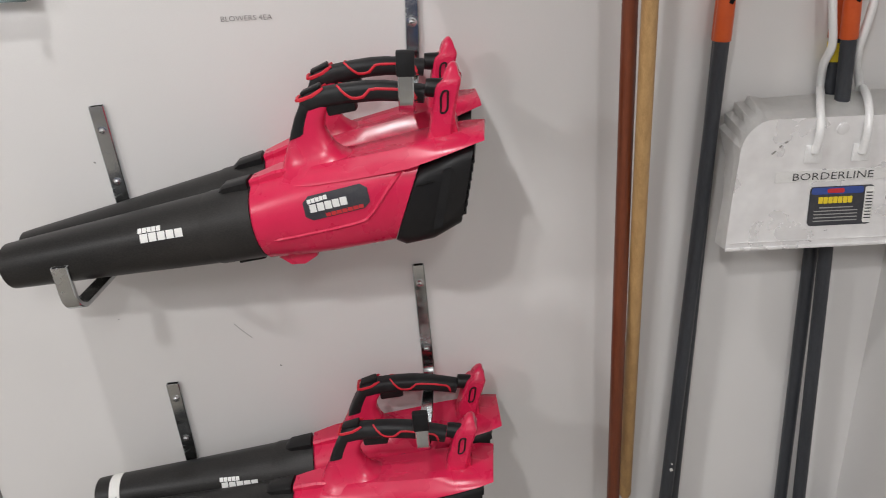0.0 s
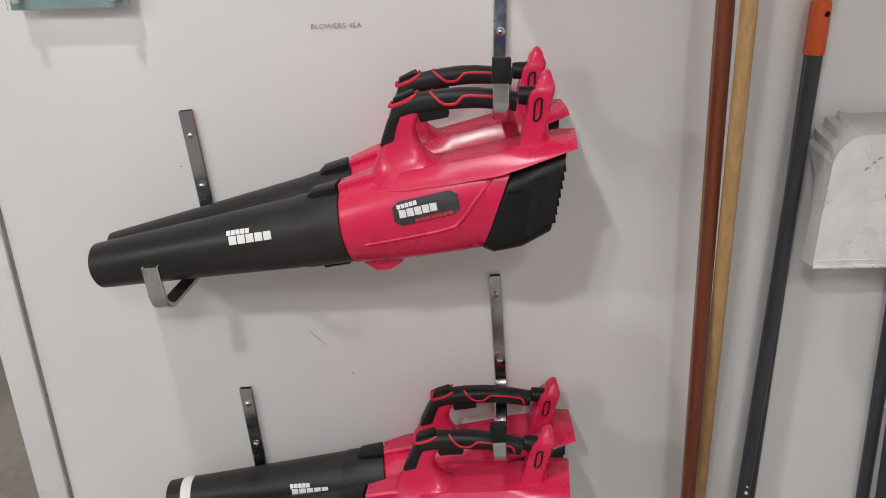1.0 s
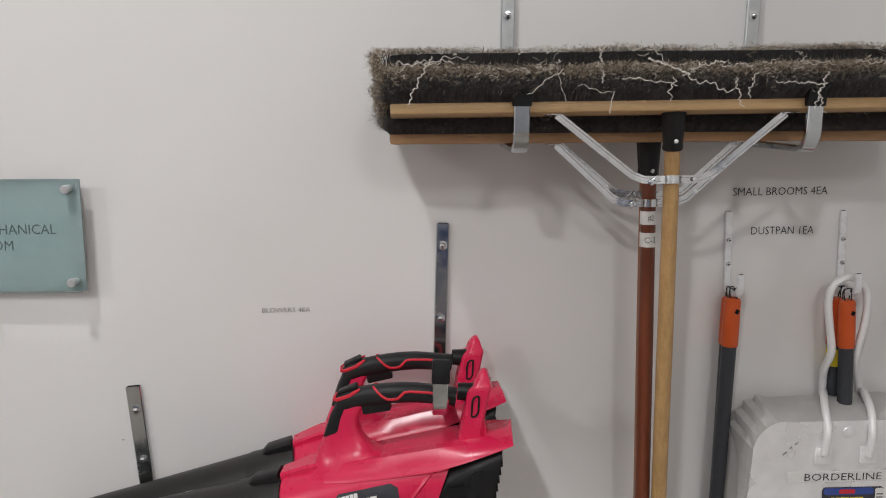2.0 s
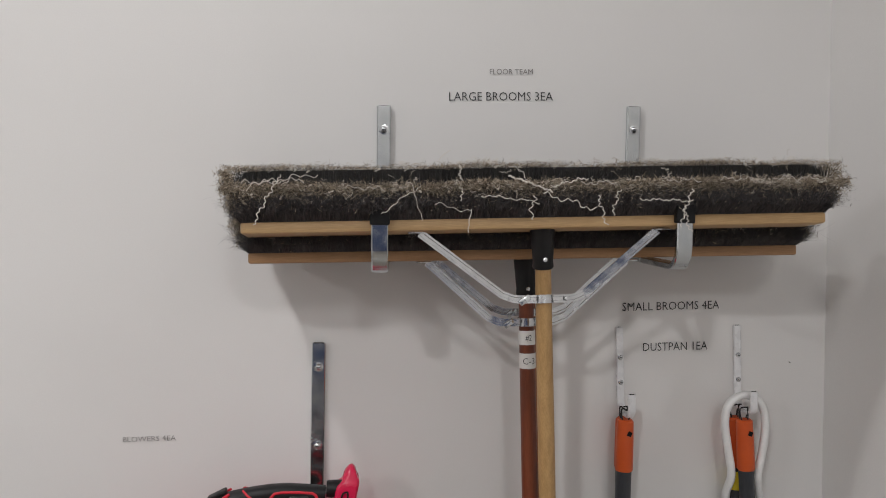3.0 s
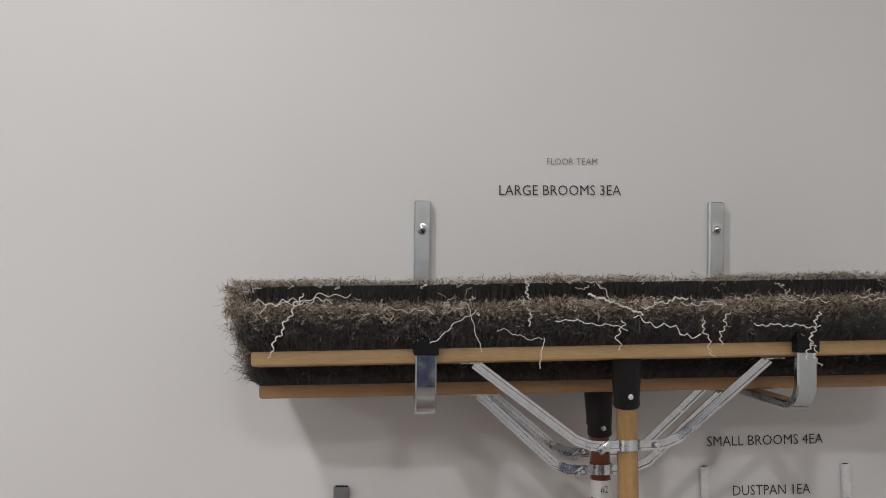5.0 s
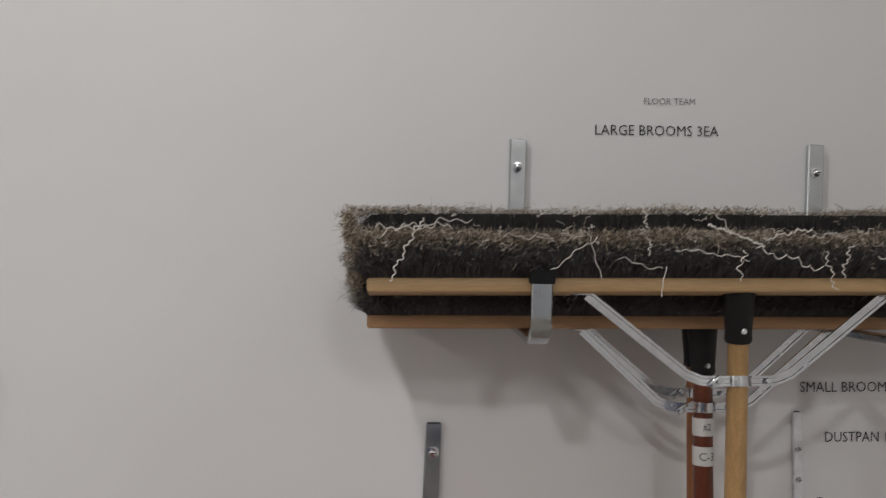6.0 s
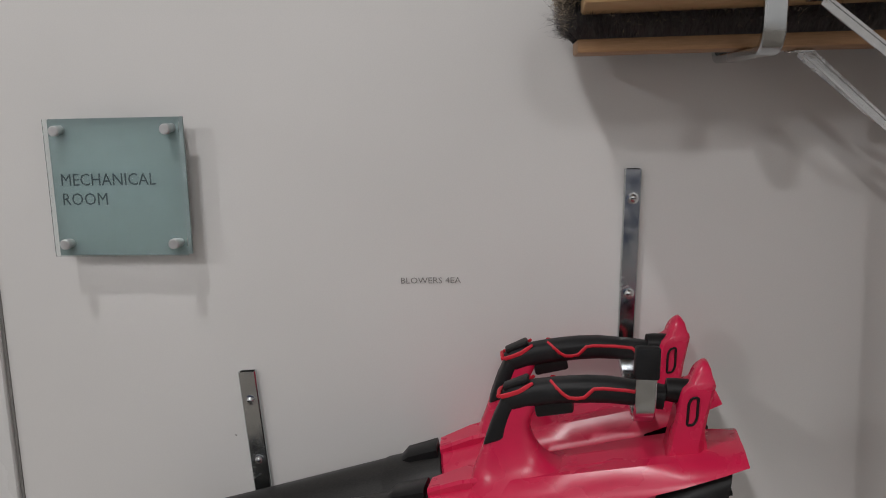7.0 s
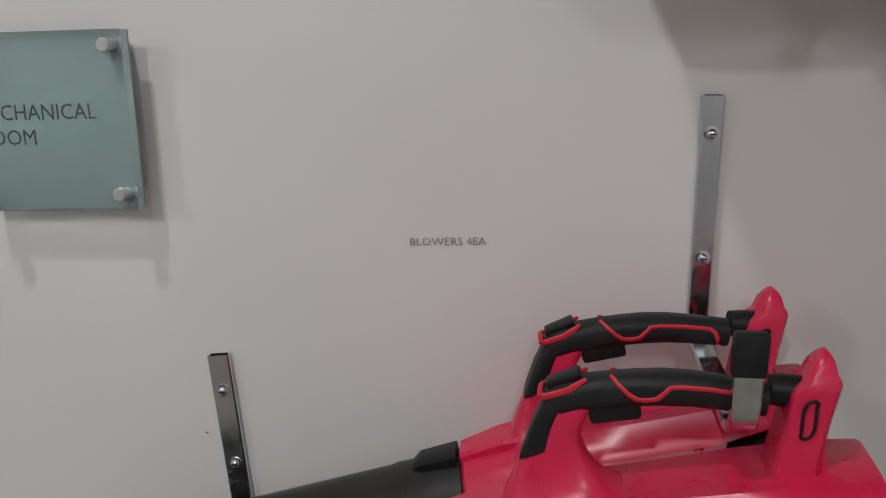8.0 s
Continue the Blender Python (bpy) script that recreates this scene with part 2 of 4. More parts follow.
M_CLEAR = clear_acrylic()

# ---- the place ----
WL, WR = -1.135, 1.02


def wall(name, c, s, label, material=M_WALL):
    return solid(name, box(c, s), material, label, "wall", kind="structure", smooth=False)


wall("wall_north", ((WL + WR) / 2 + 0.06, 0.07, CEIL / 2), (WR - WL + 0.12, 0.14, CEIL), "off-white painted wall with tools hung on it")
wall("wall_east", (WR + 0.07, -3.5, CEIL / 2), (0.14, 7.0, CEIL), "off-white painted side wall")
wall("wall_north_beyond_door", (-4.1, 0.07, CEIL / 2), (3.8, 0.14, CEIL), "off-white painted wall beyond the doorway")
wall("wall_over_door", ((-2.2 + WL) / 2, 0.07, (CEIL + 2.2) / 2), (WL + 2.2 - 0.004, 0.14, CEIL - 2.2), "off-white painted wall over the doorway")
wall("wall_west", (-6.07, -1.0, CEIL / 2), (0.14, 12.0, CEIL), "off-white painted wall")
wall("wall_south", (-2.5, -7.07, CEIL / 2), (7.0, 0.14, CEIL), "off-white painted wall")
# Unseen panel, added so that the lower hooks reflect dark blue.
wall("reflection_panel_south", (-2.5, -6.985, 0.9), (7.0, 0.03, 1.8), "unseen dark blue panel added for reflections in the steel hooks", M_BLUEREFLECT)
wall("wall_hall_end", (-2.5, 5.07, CEIL / 2), (7.0, 0.14, CEIL), "off-white painted hall wall")
wall("wall_hall_east", (0.6, 2.57, CEIL / 2), (0.14, 4.86, CEIL), "off-white painted hall wall")
solid("floor", box((-2.5, -1.0, -0.05), (7.4, 12.4, 0.1)), M_FLOOR, "brown-grey polished concrete floor", "floor", kind="structure", smooth=False)
solid("ceiling", box((-2.5, -1.0, CEIL + 0.06), (7.4, 12.4, 0.1)), M_CEIL, "plain white ceiling", "ceiling", kind="structure", smooth=False)
# Unseen housings over every lamp, the two added fill lamps included.
for x, y, w, d, _ in LAMPS:
    f = thing("unseen_lamp_housing", pose(x, y, CEIL), "unseen housing added over an inferred or fill lamp", "ceiling light", "ceiling lights", "structure")
    part("housing", box((0, 0, -0.025), (w + 0.04, d + 0.04, 0.06), 0.006), M_TRIM, f)

# painted steel door frame at the wall's end
fr = thing("door_frame", pose(WL, 0, 0), "white painted steel door frame at the end of the wall", "door frame", kind="structure")
part("casing", box((0.030, -0.006, 1.1), (0.066, 0.016, 2.2), 0.003), M_TRIM, fr)
part("jamb", box((-0.006, 0.07, 1.1), (0.010, 0.164, 2.2), 0.002), M_TRIM, fr)
# The caulk groove's shadow gap is painted as a strip of grey.
part("casing_gap_shade", box((0.0665, -0.001, 1.1), (0.005, 0.004, 2.2)), M_GREYINK, fr, "grey strip painting the shadow gap of the caulk groove")

# small scuffs on the wall
scuff = thing("wall_scuff", pose(-0.42, -0.0008, 0.675), "fine grey scratch on the painted wall", "scratch")
part("scratch", tube([(-0.017, 0, 0.019), (-0.004, 0, 0.004), (0.018, 0, -0.018)], 0.0008, 5), M_GRIME, scuff)
for x, z, s in ((-0.346, 0.581, 0.0022), (-0.667, 1.085, 0.0018), (0.945, 1.478, 0.0016), (-0.69, 0.72, 0.0012)):
    sp = thing("wall_speck", pose(x, -0.0008, z), "small dark speck on the painted wall", "speck", "wall specks")
    part("speck", tube([(-s, 0, s * 0.4), (s, 0, -s * 0.4)], s * 0.7, 6), M_GREYINK, sp)


# ---- lettering on the wall ----
def wall_label(text, x0, x1, z, height, material, label, tape=True, tilt=0.0):
    w = x1 - x0
    t = thing("wall_label", pose((x0 + x1) / 2, 0, z, 0, tilt, 0), label, "label", "wall labels")
    if tape:
        part("tape", box((0, -0.0006, 0), (w + 0.028, 0.0006, height * 2.0), 0.0001), M_TAPE, t, "clear glossy label tape")
    b = text_bm(text, w, height)
    bmesh.ops.translate(b, vec=(0, -0.0018, 0), verts=b.verts)
    part("lettering", b, material, t, "printed lettering", smooth=False)


wall_label("BLOWERS 4EA", -0.370, -0.272, 1.3585, 0.0098, M_GREYINK, "clear label tape printed BLOWERS 4EA on the wall", False, -0.4)
wall_label("FLOOR TEAM", 0.331, 0.415, 2.0555, 0.0105, M_GREYINK, "clear label tape printed FLOOR TEAM on the wall", False, -0.5)
wall_label("LARGE BROOMS 3EA", 0.252, 0.4545, 2.008, 0.0165, M_INK, "clear label tape printed LARGE BROOMS 3EA on the wall", False, -0.5)
wall_label("SMALL BROOMS 4EA", 0.596, 0.795, 1.597, 0.0165, M_INK, "clear label tape printed SMALL BROOMS 4EA on the wall", False, -0.6)
wall_label("DUSTPAN 1EA", 0.639, 0.7715, 1.5155, 0.0165, M_INK, "clear label tape printed DUSTPAN 1EA on the wall", False, -0.4)


# ---- steel wall hooks ----
def bar_rings(path, w, d, toe=0.0):
    """Rectangular rings along a path in the yz plane."""
    reach = min(y for y, z in path)
    pts = [Vector((toe * y / reach, y, z)) for y, z in path]
    rings = []
    for i, p in enumerate(pts):
        t = (pts[min(i + 1, len(pts) - 1)] - pts[max(i - 1, 0)]).normalized()
        n = Vector((1, 0, 0)).cross(t)
        c = 0.0018
        prof = ((-w / 2 + c, -d / 2), (w / 2 - c, -d / 2), (w / 2, -d / 2 + c), (w / 2, d / 2 - c), (w / 2 - c, d / 2), (-w / 2 + c, d / 2), (-w / 2, d / 2 - c), (-w / 2, -d / 2 + c))
        rings.append([p + Vector((a, 0, 0)) + n * b for a, b in prof])
    return rings


def arc(cy, cz, r, a0, a1, n=8):
    return [(cy + r * math.cos(radians(a0 + (a1 - a0) * i / n)), cz + r * math.sin(radians(a0 + (a1 - a0) * i / n))) for i in range(n + 1)]


def utility_hook(x, top, arm, reach, tip, screws, label, cap=True, lean=0.0, w=0.026, d=0.011, material=None, slope=0.0, group="steel tool hooks", toe=0.0):
    """A bent bar: a plate down the wall, an arm out to the room, a tip turned up. arm: height of the arm's middle at the wall."""
    material = material or M_ZINC
    h = thing("wall_hook", pose(x, 0, top) @ pose(0, 0, 0, 0, lean, 0), label, "hook", group)
    yw, r = -d / 2 - 0.001, min(0.034, reach * 0.28)
    za, zf = arm - top, arm - top - slope
    path = [(yw, 0), (yw, (za + r) * 0.5)] + arc(yw - r, za + r, r, 0, -90)
    path += [(-(reach) * 0.5, (za + zf) / 2)] + arc(-reach + r, zf + r, r, -90, -180) + [(-reach, tip - top)]
    bm = loft(bar_rings(path, w, d, toe))
    ends = [f for f in bm.faces if len(f.verts) == 8]
    ins = bmesh.ops.inset_region(bm, faces=ends, thickness=0.0022)
    part("bar", bm, material, h)
    # The bar is closed; dark plates paint the shade in its hollow ends.
    part("hollow_end_shade", box((0, yw, 0.0004), (w - 0.006, d - 0.005, 0.001)), M_HOLLOW_SHADE, h, "near-black plate painting shade inside the hollow bar end", smooth=False)
    if cap:
        part("end_cap", box((toe, -reach, tip - top - 0.017), (w + 0.005, d + 0.005, 0.042), 0.003), M_RUBBER, h, "black rubber end cap")
    else:
        part("hollow_tip_shade", box((toe, -reach, tip - top + 0.0004), (w - 0.006, d - 0.005, 0.001)), M_HOLLOW_SHADE, h, "near-black plate painting shade inside the hollow bar end", smooth=False)
    k = min(0.0092, w * 0.36)
    for z in screws:
        s = part("screw", lathe(((0, 1.0 * k), (-0.0012, 1.0 * k), (-0.0016, 0.70 * k), (-0.0042, 0.60 * k), (-0.0060, 0.35 * k), (-0.0062, 0.04 * k)), 18, "y"), M_CHROME, h, "bright screw head on a washer")
        s.location = (0, yw - d / 2, z - top)
        # No cut slot: a near-black bar paints its shade on the head.
        slot = part("screw_slot_shade", box((0, 0, 0), (0.8 * k, 0.0010, 0.0014)), M_HOLLOW_SHADE, s, "near-black bar painting shade in the screw slot", smooth=False)
        slot.location = (0, -0.0062, 0)
    return h


utility_hook(-0.637, 1.203, 0.899, 0.296, 0.989, (1.153, 1.045), "zinc-plated steel hook holding the blower tubes, without end cap", cap=False, lean=-4.3, toe=-0.027, w=0.030)
utility_hook(0.000, 1.536, 1.236, 0.300, 1.336, (1.491, 1.339), "zinc-plated steel hook with black end cap, carrying the blower handles", lean=1.5, toe=-0.0125)
utility_hook(-0.5975, 0.551, 0.262, 0.296, 0.350, (0.513, 0.40), "zinc-plated steel hook holding the lower blower tubes", cap=False, lean=-3.0, toe=-0.02, w=0.030)
utility_hook(-0.019, 0.822, 0.541, 0.300, 0.640, (0.780, 0.612), "zinc-plated steel hook with black end cap, carrying the lower blower handles", lean=-2.6, toe=-0.017)
utility_hook(0.127, 1.987, 1.697, 0.315, 1.806, (1.942, 1.80), "zinc-plated steel hook with black end cap, holding the large brooms", lean=0.6, toe=-0.012)
utility_hook(0.614, 1.989, 1.697, 0.315, 1.806, (1.944, 1.80), "zinc-plated steel hook with black end cap, holding the large brooms", lean=1.2, toe=-0.012)


# ---- glass room sign on standoffs ----
sg = thing("room_sign", pose(-0.8145, 0, 1.5215), "teal glass sign reading MECHANICAL ROOM on steel standoffs", "sign")
part("back_panel", box((0, -0.036, 0), (0.222, 0.004, 0.220), 0.0008), M_SIGN, sg, "teal painted back panel")
fp = part("front_pane", box((0, -0.0545, 0), (0.222, 0.0035, 0.220), 0.0008), M_CLEAR, sg, "clear acrylic front pane")
fp.visible_shadow = False
for txt, x0, x1, z in (("MECHANICAL", -0.911, -0.755, 1.534), ("ROOM", -0.911, -0.837, 1.503)):
    b = text_bm(txt, x1 - x0, 0.0195, 0.0)
    bmesh.ops.translate(b, vec=((x0 + x1) / 2 + 0.8145, -0.0388, z - 1.5215), verts=b.verts)
    part("lettering", b, M_SIGNTEXT, sg, "dark green lettering", smooth=False)
for sx in (-1, 1):
    for sz in (-1, 1):
        s = part("standoff", lathe(((0, 0.007), (-0.0525, 0.007), (-0.0528, 0.0085), (-0.061, 0.0085), (-0.0625, 0.0072), (-0.0627, 0.0005)), 18, "y"), M_BRUSHED, sg, "brushed steel standoff")
        s.location = (sx * 0.0905, -0.0005, sz * 0.0905 + 0.001)


# ---- leaf blowers ----
SECT = ((0.000, 0.00, 0.068, 0.068, -0.068, 2.0), (0.004, 0.00, 0.0715, 0.0725, -0.0705, 2.1), (0.06, 0.05, 0.0735, 0.080, -0.0735, 2.3),
        (0.14, 0.22, 0.0745, 0.086, -0.0755, 2.5), (0.21, 0.42, 0.0735, 0.087, -0.0750, 2.6), (0.268, 0.56, 0.070, 0.084, -0.0750, 2.7))


def spow(a, p):
    return math.copysign(abs(a) ** p, a)


def body_ring(u0, k, hw, top, bot, p, n=36):
    mid, h = (top + bot) / 2, (top - bot) / 2
    out = []
    for i in range(n):
        a = 2 * math.pi * i / n
        v = mid + h * spow(math.sin(a), 2 / p)
        out.append(Vector((u0 + k * v, hw * spow(math.cos(a), 2 / p), v)))
    return out


def body_y(u, v):
    """Half width of the housing at (u, v)."""
    lo = SECT[0]
    for hi in SECT[1:]:
        if u - hi[1] * v <= hi[0] or hi is SECT[-1]:
            break
        lo = hi
    ua, ub = lo[0] + lo[1] * v, hi[0] + hi[1] * v
    t = min(max((u - ua) / max(ub - ua, 1e-5), 0), 1)
    hw, top, bot, p = (lo[i] + (hi[i] - lo[i]) * t for i in (2, 3, 4, 5))
    q = abs((v - (top + bot) / 2) / ((top - bot) / 2))
    return hw * max(1 - min(q, 0.999) ** p, 0.0) ** (1 / p)


def tube_r(u):
    """Radius of the blow tube along its axis."""
    pts = ((-0.496, 0.0425), (-0.49, 0.0435), (-0.30, 0.053), (-0.092, 0.0645), (-0.085, 0.0665), (-0.01, 0.068), (0.0, 0.068))
    for (a, ra), (b, rb) in zip(pts, pts[1:]):
        if u <= b:
            return ra + (rb - ra) * (u - a) / (b - a)
    return pts[-1][1]


def patch(u0, u1, v0, v1, ysurf, off, side=-1, nu=10, nv=5, cut=0.3, skew=0.0):
    """A thin plate that follows a curved side, with cut corners."""
    bm = bmesh.new()
    rows = []
    for i in range(nu + 1):
        t = i / nu
        e = cut if i in (0, nu) else 0.0
        row = []
        for j in range(nv + 1):
            s = e / 2 + (1 - e) * j / nv
            u, v = u0 + (u1 - u0) * t, v0 + (v1 - v0) * s + skew * t
            row.append(bm.verts.new((u, side * (ysurf(u, v) + off), v)))
        rows.append(row)
    for a, b in zip(rows, rows[1:]):
        for j in range(nv):
            bm.faces.new((a[j], a[j + 1], b[j + 1], b[j]))
    return bm


def glyph_blocks(u0, u1, v0, v1, ysurf, off, n, side=-1, skew=0.0):
    """A row of plain blocks in place of a maker's mark."""
    bm = bmesh.new()
    w = (u1 - u0) / n
    for i in range(n):
        a = u0 + w * i
        sk = skew * i / n
        q = patch(a + w * 0.03, a + w * 0.90, v0 + sk, v1 + sk, ysurf, off, side, 2, 2, 0.0)
        me = bpy.data.meshes.new("block")
        q.to_mesh(me)
        q.free()
        bm.from_mesh(me)
        bpy.data.meshes.remove(me)
    return bm


def slanted_plate(u0, u1, v0, v1, k, y0, y1, side):
    """A thin upright plate on one side, its edges leaning back by k."""
    return loft([[Vector((u + k * v, side * (y + o), v)) for u, y in ((u0, y0), (u1, y1)) for o in ((0.0012, -0.003) if u == u0 else (-0.003, 0.0012))] for v in (v0, v1)])


BS = 1.03


def leaf_blower(m, label, sticker=False):
    b = thing("leaf_blower", m @ Matrix.Scale(BS, 4), label, "leaf blower", "leaf blowers on the hooks")
    yt = lambda u, v: math.sqrt(max(tube_r(u) ** 2 - v * v, 1e-6))
    # blow tube, hollow at its mouth
    prof = [(-0.40, 0.036), (-0.493, 0.0385), (-0.496, 0.0405)] + [(u, tube_r(u)) for u in (-0.494, -0.47, -0.40, -0.30, -0.20, -0.095, -0.092, -0.085, -0.03, -0.002)] + [(0.004, 0.06)]
    tb = part("blow_tube", lathe(prof, 40), M_TUBE, b, "black plastic blow tube, dusty along its top")
    part("tube_clip", loft([[Vector((u, y, v)) for y, v in ((-w, 0.055), (w, 0.055), (w, h - 0.004), (w - 0.006, h), (-w + 0.006, h), (-w, h - 0.004))]
                            for u, w, h in ((-0.062, 0.012, 0.069), (-0.05, 0.020, 0.0765), (-0.004, 0.022, 0.080))]), M_BLACK, tb, "raised black locking clip")
    part("tube_latch", box((-0.04, 0, -0.067), (0.05, 0.03, 0.008), 0.002), M_BLACK, tb)
    part("maker_mark", glyph_blocks(-0.211, -0.166, 0.0315, 0.0390, yt, 0.0009, 5, skew=0.0), M_PRINT, tb, "white printed mark", smooth=False)
    part("maker_mark", glyph_blocks(-0.208, -0.125, 0.0160, 0.0302, yt, 0.0009, 5, skew=0.0), M_PRINT, tb, "white printed mark", smooth=False)
    # housing
    hs = part("housing", loft([body_ring(*s) for s in SECT]), M_RED, b, "red plastic motor housing")
    part("roof", loft([[Vector((u, y, v)) for y, v in ((-w, lo), (w, lo), (w - 0.004, lo + 0.3 * (hi - lo)), (w - 0.026, hi), (-w + 0.026, hi), (-w + 0.004, lo + 0.3 * (hi - lo)))]
                       for u, w, lo, hi in ((0.06, 0.046, 0.066, 0.0800), (0.12, 0.0610, 0.061, 0.0868), (0.20, 0.0660, 0.059, 0.0882), (0.255, 0.0690, 0.060, 0.0895), (0.285, 0.0715, 0.061, 0.0910), (0.335, 0.0720, 0.069, 0.0920), (0.385, 0.0690, 0.0775, 0.0920), (0.4150, 0.0600, 0.0805, 0.0895))]), M_RED, hs)
    part("front_rib", loft([[Vector((u, y, v)) for y, v in ((-w, 0.05), (w, 0.05), (w, h - 0.004), (w - 0.004, h), (-w + 0.004, h), (-w, h - 0.004))]
                            for u, w, h in ((0.001, 0.021, 0.0785), (0.05, 0.026, 0.088), (0.09, 0.03, 0.090))]), M_RED, hs)
    part("foot", loft([[Vector((u + (0.002 if v > -0.075 else 0), y, v)) for y, v in ((-0.03, -0.06), (0.03, -0.06), (0.026, h), (-0.026, h))]
                       for u, h in ((0.012, -0.068), (0.032, -0.086), (0.056, -0.089), (0.082, -0.078))]), M_RED, hs)
    for sd in (-1, 1):
        pts = smooth_path([(0.028, 0, -0.020), (0.10, 0, -0.018), (0.182, 0, -0.014), (0.207, 0, -0.004), (0.240, 0, 0.028), (0.280, 0, 0.064)], 5)
        part("swage_line", tube([(p.x, sd * (body_y(p.x, p.z) - 0.001), p.z) for p in pts], [0.0006] + [0.0046] * (len(pts) - 2) + [0.001], 4, 0.7), M_RED, hs)
    for yy in (-0.034, -0.018, 0.018, 0.034):
        part("channel_line", tube([(u, yy, 0.087 * math.sqrt(max(1 - abs(yy / 0.0745) ** 2.5, 0)) ** 0.8 + 0.001) for u in (0.185, 0.24, 0.30)], [0.001, 0.003, 0.002], 8), M_RED, hs)
    part("badge", patch(0.098, 0.211, 0.005, 0.046, body_y, 0.0012, cut=0.42, skew=0.006), M_DARKLABEL, hs, "black printed badge")
    part("maker_mark", glyph_blocks(0.106, 0.142, 0.0345, 0.0415, body_y, 0.0024, 5, skew=0.004), M_PRINT, hs, "white printed mark", smooth=False)
    part("maker_mark", glyph_blocks(0.108, 0.175, 0.0195, 0.0330, body_y, 0.0024, 5, skew=0.004), M_PRINT, hs, "white printed mark", smooth=False)
    part("maker_mark", glyph_blocks(0.133, 0.200, 0.0085, 0.0150, body_y, 0.0024, 7, skew=0.004), M_REDPRINT, hs, "red printed mark", smooth=False)
    # rear air intake
    back = ((0.2695, 0.56, 0.0685, 0.066, -0.0755, 2.9), (0.288, 0.53, 0.0718, 0.068, -0.0825, 3.6), (0.330, 0.44, 0.070, 0.074, -0.0800, 4.0), (0.369, 0.37, 0.060, 0.080, -0.0630, 4.0))
    it = part("rear_intake", loft([body_ring(*s) for s in back]), M_BLACK, b, "black plastic air intake cover")
    # Shade behind the slats is painted as a near-black plate.
    part("grille_shade", loft([body_ring(0.3685, 0.37, 0.049, 0.054, -0.046, 4), body_ring(0.3705, 0.37, 0.047, 0.052, -0.044, 4)]), M_HOLLOW_SHADE, it)
    for i in range(7):
        v = 0.046 - i * 0.0142
        part("grille_slat", box((0.3712 + 0.37 * v, 0, v), (0.006, 0.104, 0.006), 0.001), M_BLACK, it)
    # Side recess: its shade is a black plate laid on the cover.
    for sd in (-1, 1):
        part("side_recess_shade", slanted_plate(0.322, 0.337, -0.050, 0.048, 0.40, 0.0702, 0.0682, sd), M_RUBBER, it, "near-black plate painting shade in the intake's side recess")
    # Groove shade, drawn as a near-black bar on each side.
    for sd in (-1, 1):
        part("side_groove_shade", tube([(0.292, sd * 0.0712, 0.030), (0.322, sd * 0.0712, 0.032)], 0.0018, 6), M_HOLLOW_SHADE, it)
    part("bottom_lip", box((0.262, 0, -0.079), (0.030, 0.07, 0.007), 0.002), M_RED, it)
    # handle
    leg = []
    for v, u0, u1, hy in ((0.060, 0.040, 0.222, 0.058), (0.070, 0.049, 0.205, 0.051), (0.080, 0.055, 0.188, 0.041), (0.090, 0.061, 0.174, 0.0325), (0.102, 0.068, 0.164, 0.0262),
                          (0.120, 0.080, 0.156, 0.0212), (0.138, 0.0905, 0.153, 0.0190), (0.155, 0.1005, 0.158, 0.0180), (0.170, 0.1095, 0.169, 0.0172), (0.182, 0.120, 0.176, 0.0158)):
        c0, h = (u0 + u1) / 2, (u1 - u0) / 2
        leg.append(circle(28, lambda c, s: Vector((c0 + h * spow(c, 0.62), hy * spow(s, 0.62), v + 0.10 * h * c))))
    part("handle_leg", loft(leg), M_RED, b, "red handle leg")
    cover = []
    for v, u0, u1, hy in ((0.1345, 0.0885, 0.1215, 0.0190), (0.1365, 0.0890, 0.1235, 0.0204), (0.148, 0.0950, 0.1275, 0.0198), (0.160, 0.1020, 0.1330, 0.0192), (0.172, 0.1090, 0.1400, 0.0188), (0.184, 0.1170, 0.1560, 0.0180), (0.193, 0.1230, 0.1600, 0.0168), (0.198, 0.1290, 0.1580, 0.0130)):
        c0, h = (u0 + u1) / 2, (u1 - u0) / 2
        cover.append(circle(28, lambda c, s: Vector((c0 + h * spow(c, 0.55), hy * spow(s, 0.55), v + 0.28 * h * c))))
    part("grip_front", loft(cover), M_GRIP, b, "black rubber front of the handle")
    gpts = ((0.130, 0.1790, 0.0120), (0.134, 0.1825, 0.0165), (0.142, 0.1860, 0.0176), (0.156, 0.1880, 0.0172),
            (0.172, 0.1885, 0.0168), (0.192, 0.1880, 0.0168), (0.214, 0.1865, 0.0170), (0.238, 0.184, 0.0170), (0.264, 0.1795, 0.0166), (0.288, 0.173, 0.0160), (0.310, 0.1665, 0.0156), (0.330, 0.160, 0.0152))
    gpath, rr = [Vector((u, 0, v)) for u, v, _ in gpts], [r for _, _, r in gpts]
    rings = []
    for i, p in enumerate(gpath):
        d = (gpath[min(i + 1, len(gpath) - 1)] - gpath[max(i - 1, 0)]).normalized()
        nrm = Vector((-d.z, 0, d.x))
        yr = max(min(rr[i] * 1.12, 0.0192), 0.012)
        rings.append(circle(24, lambda c, s: p + nrm * (rr[i] * spow(c, 0.78)) + Vector((0, yr * spow(s, 0.78), 0))))
    gr = part("grip", loft(rings), M_GRIP, b, "black rubber handle grip")
    part("trigger", box((0.1900, 0, 0.1680), (0.050, 0.024, 0.022), 0.004), M_BLACK, gr)
    part("switch_pad", box((0, 0, 0), (0.036, 0.022, 0.008), 0.003, pose(0.1465, 0, 0.2055, 0, -13, 0)), M_BLACK, gr, "ribbed black switch")
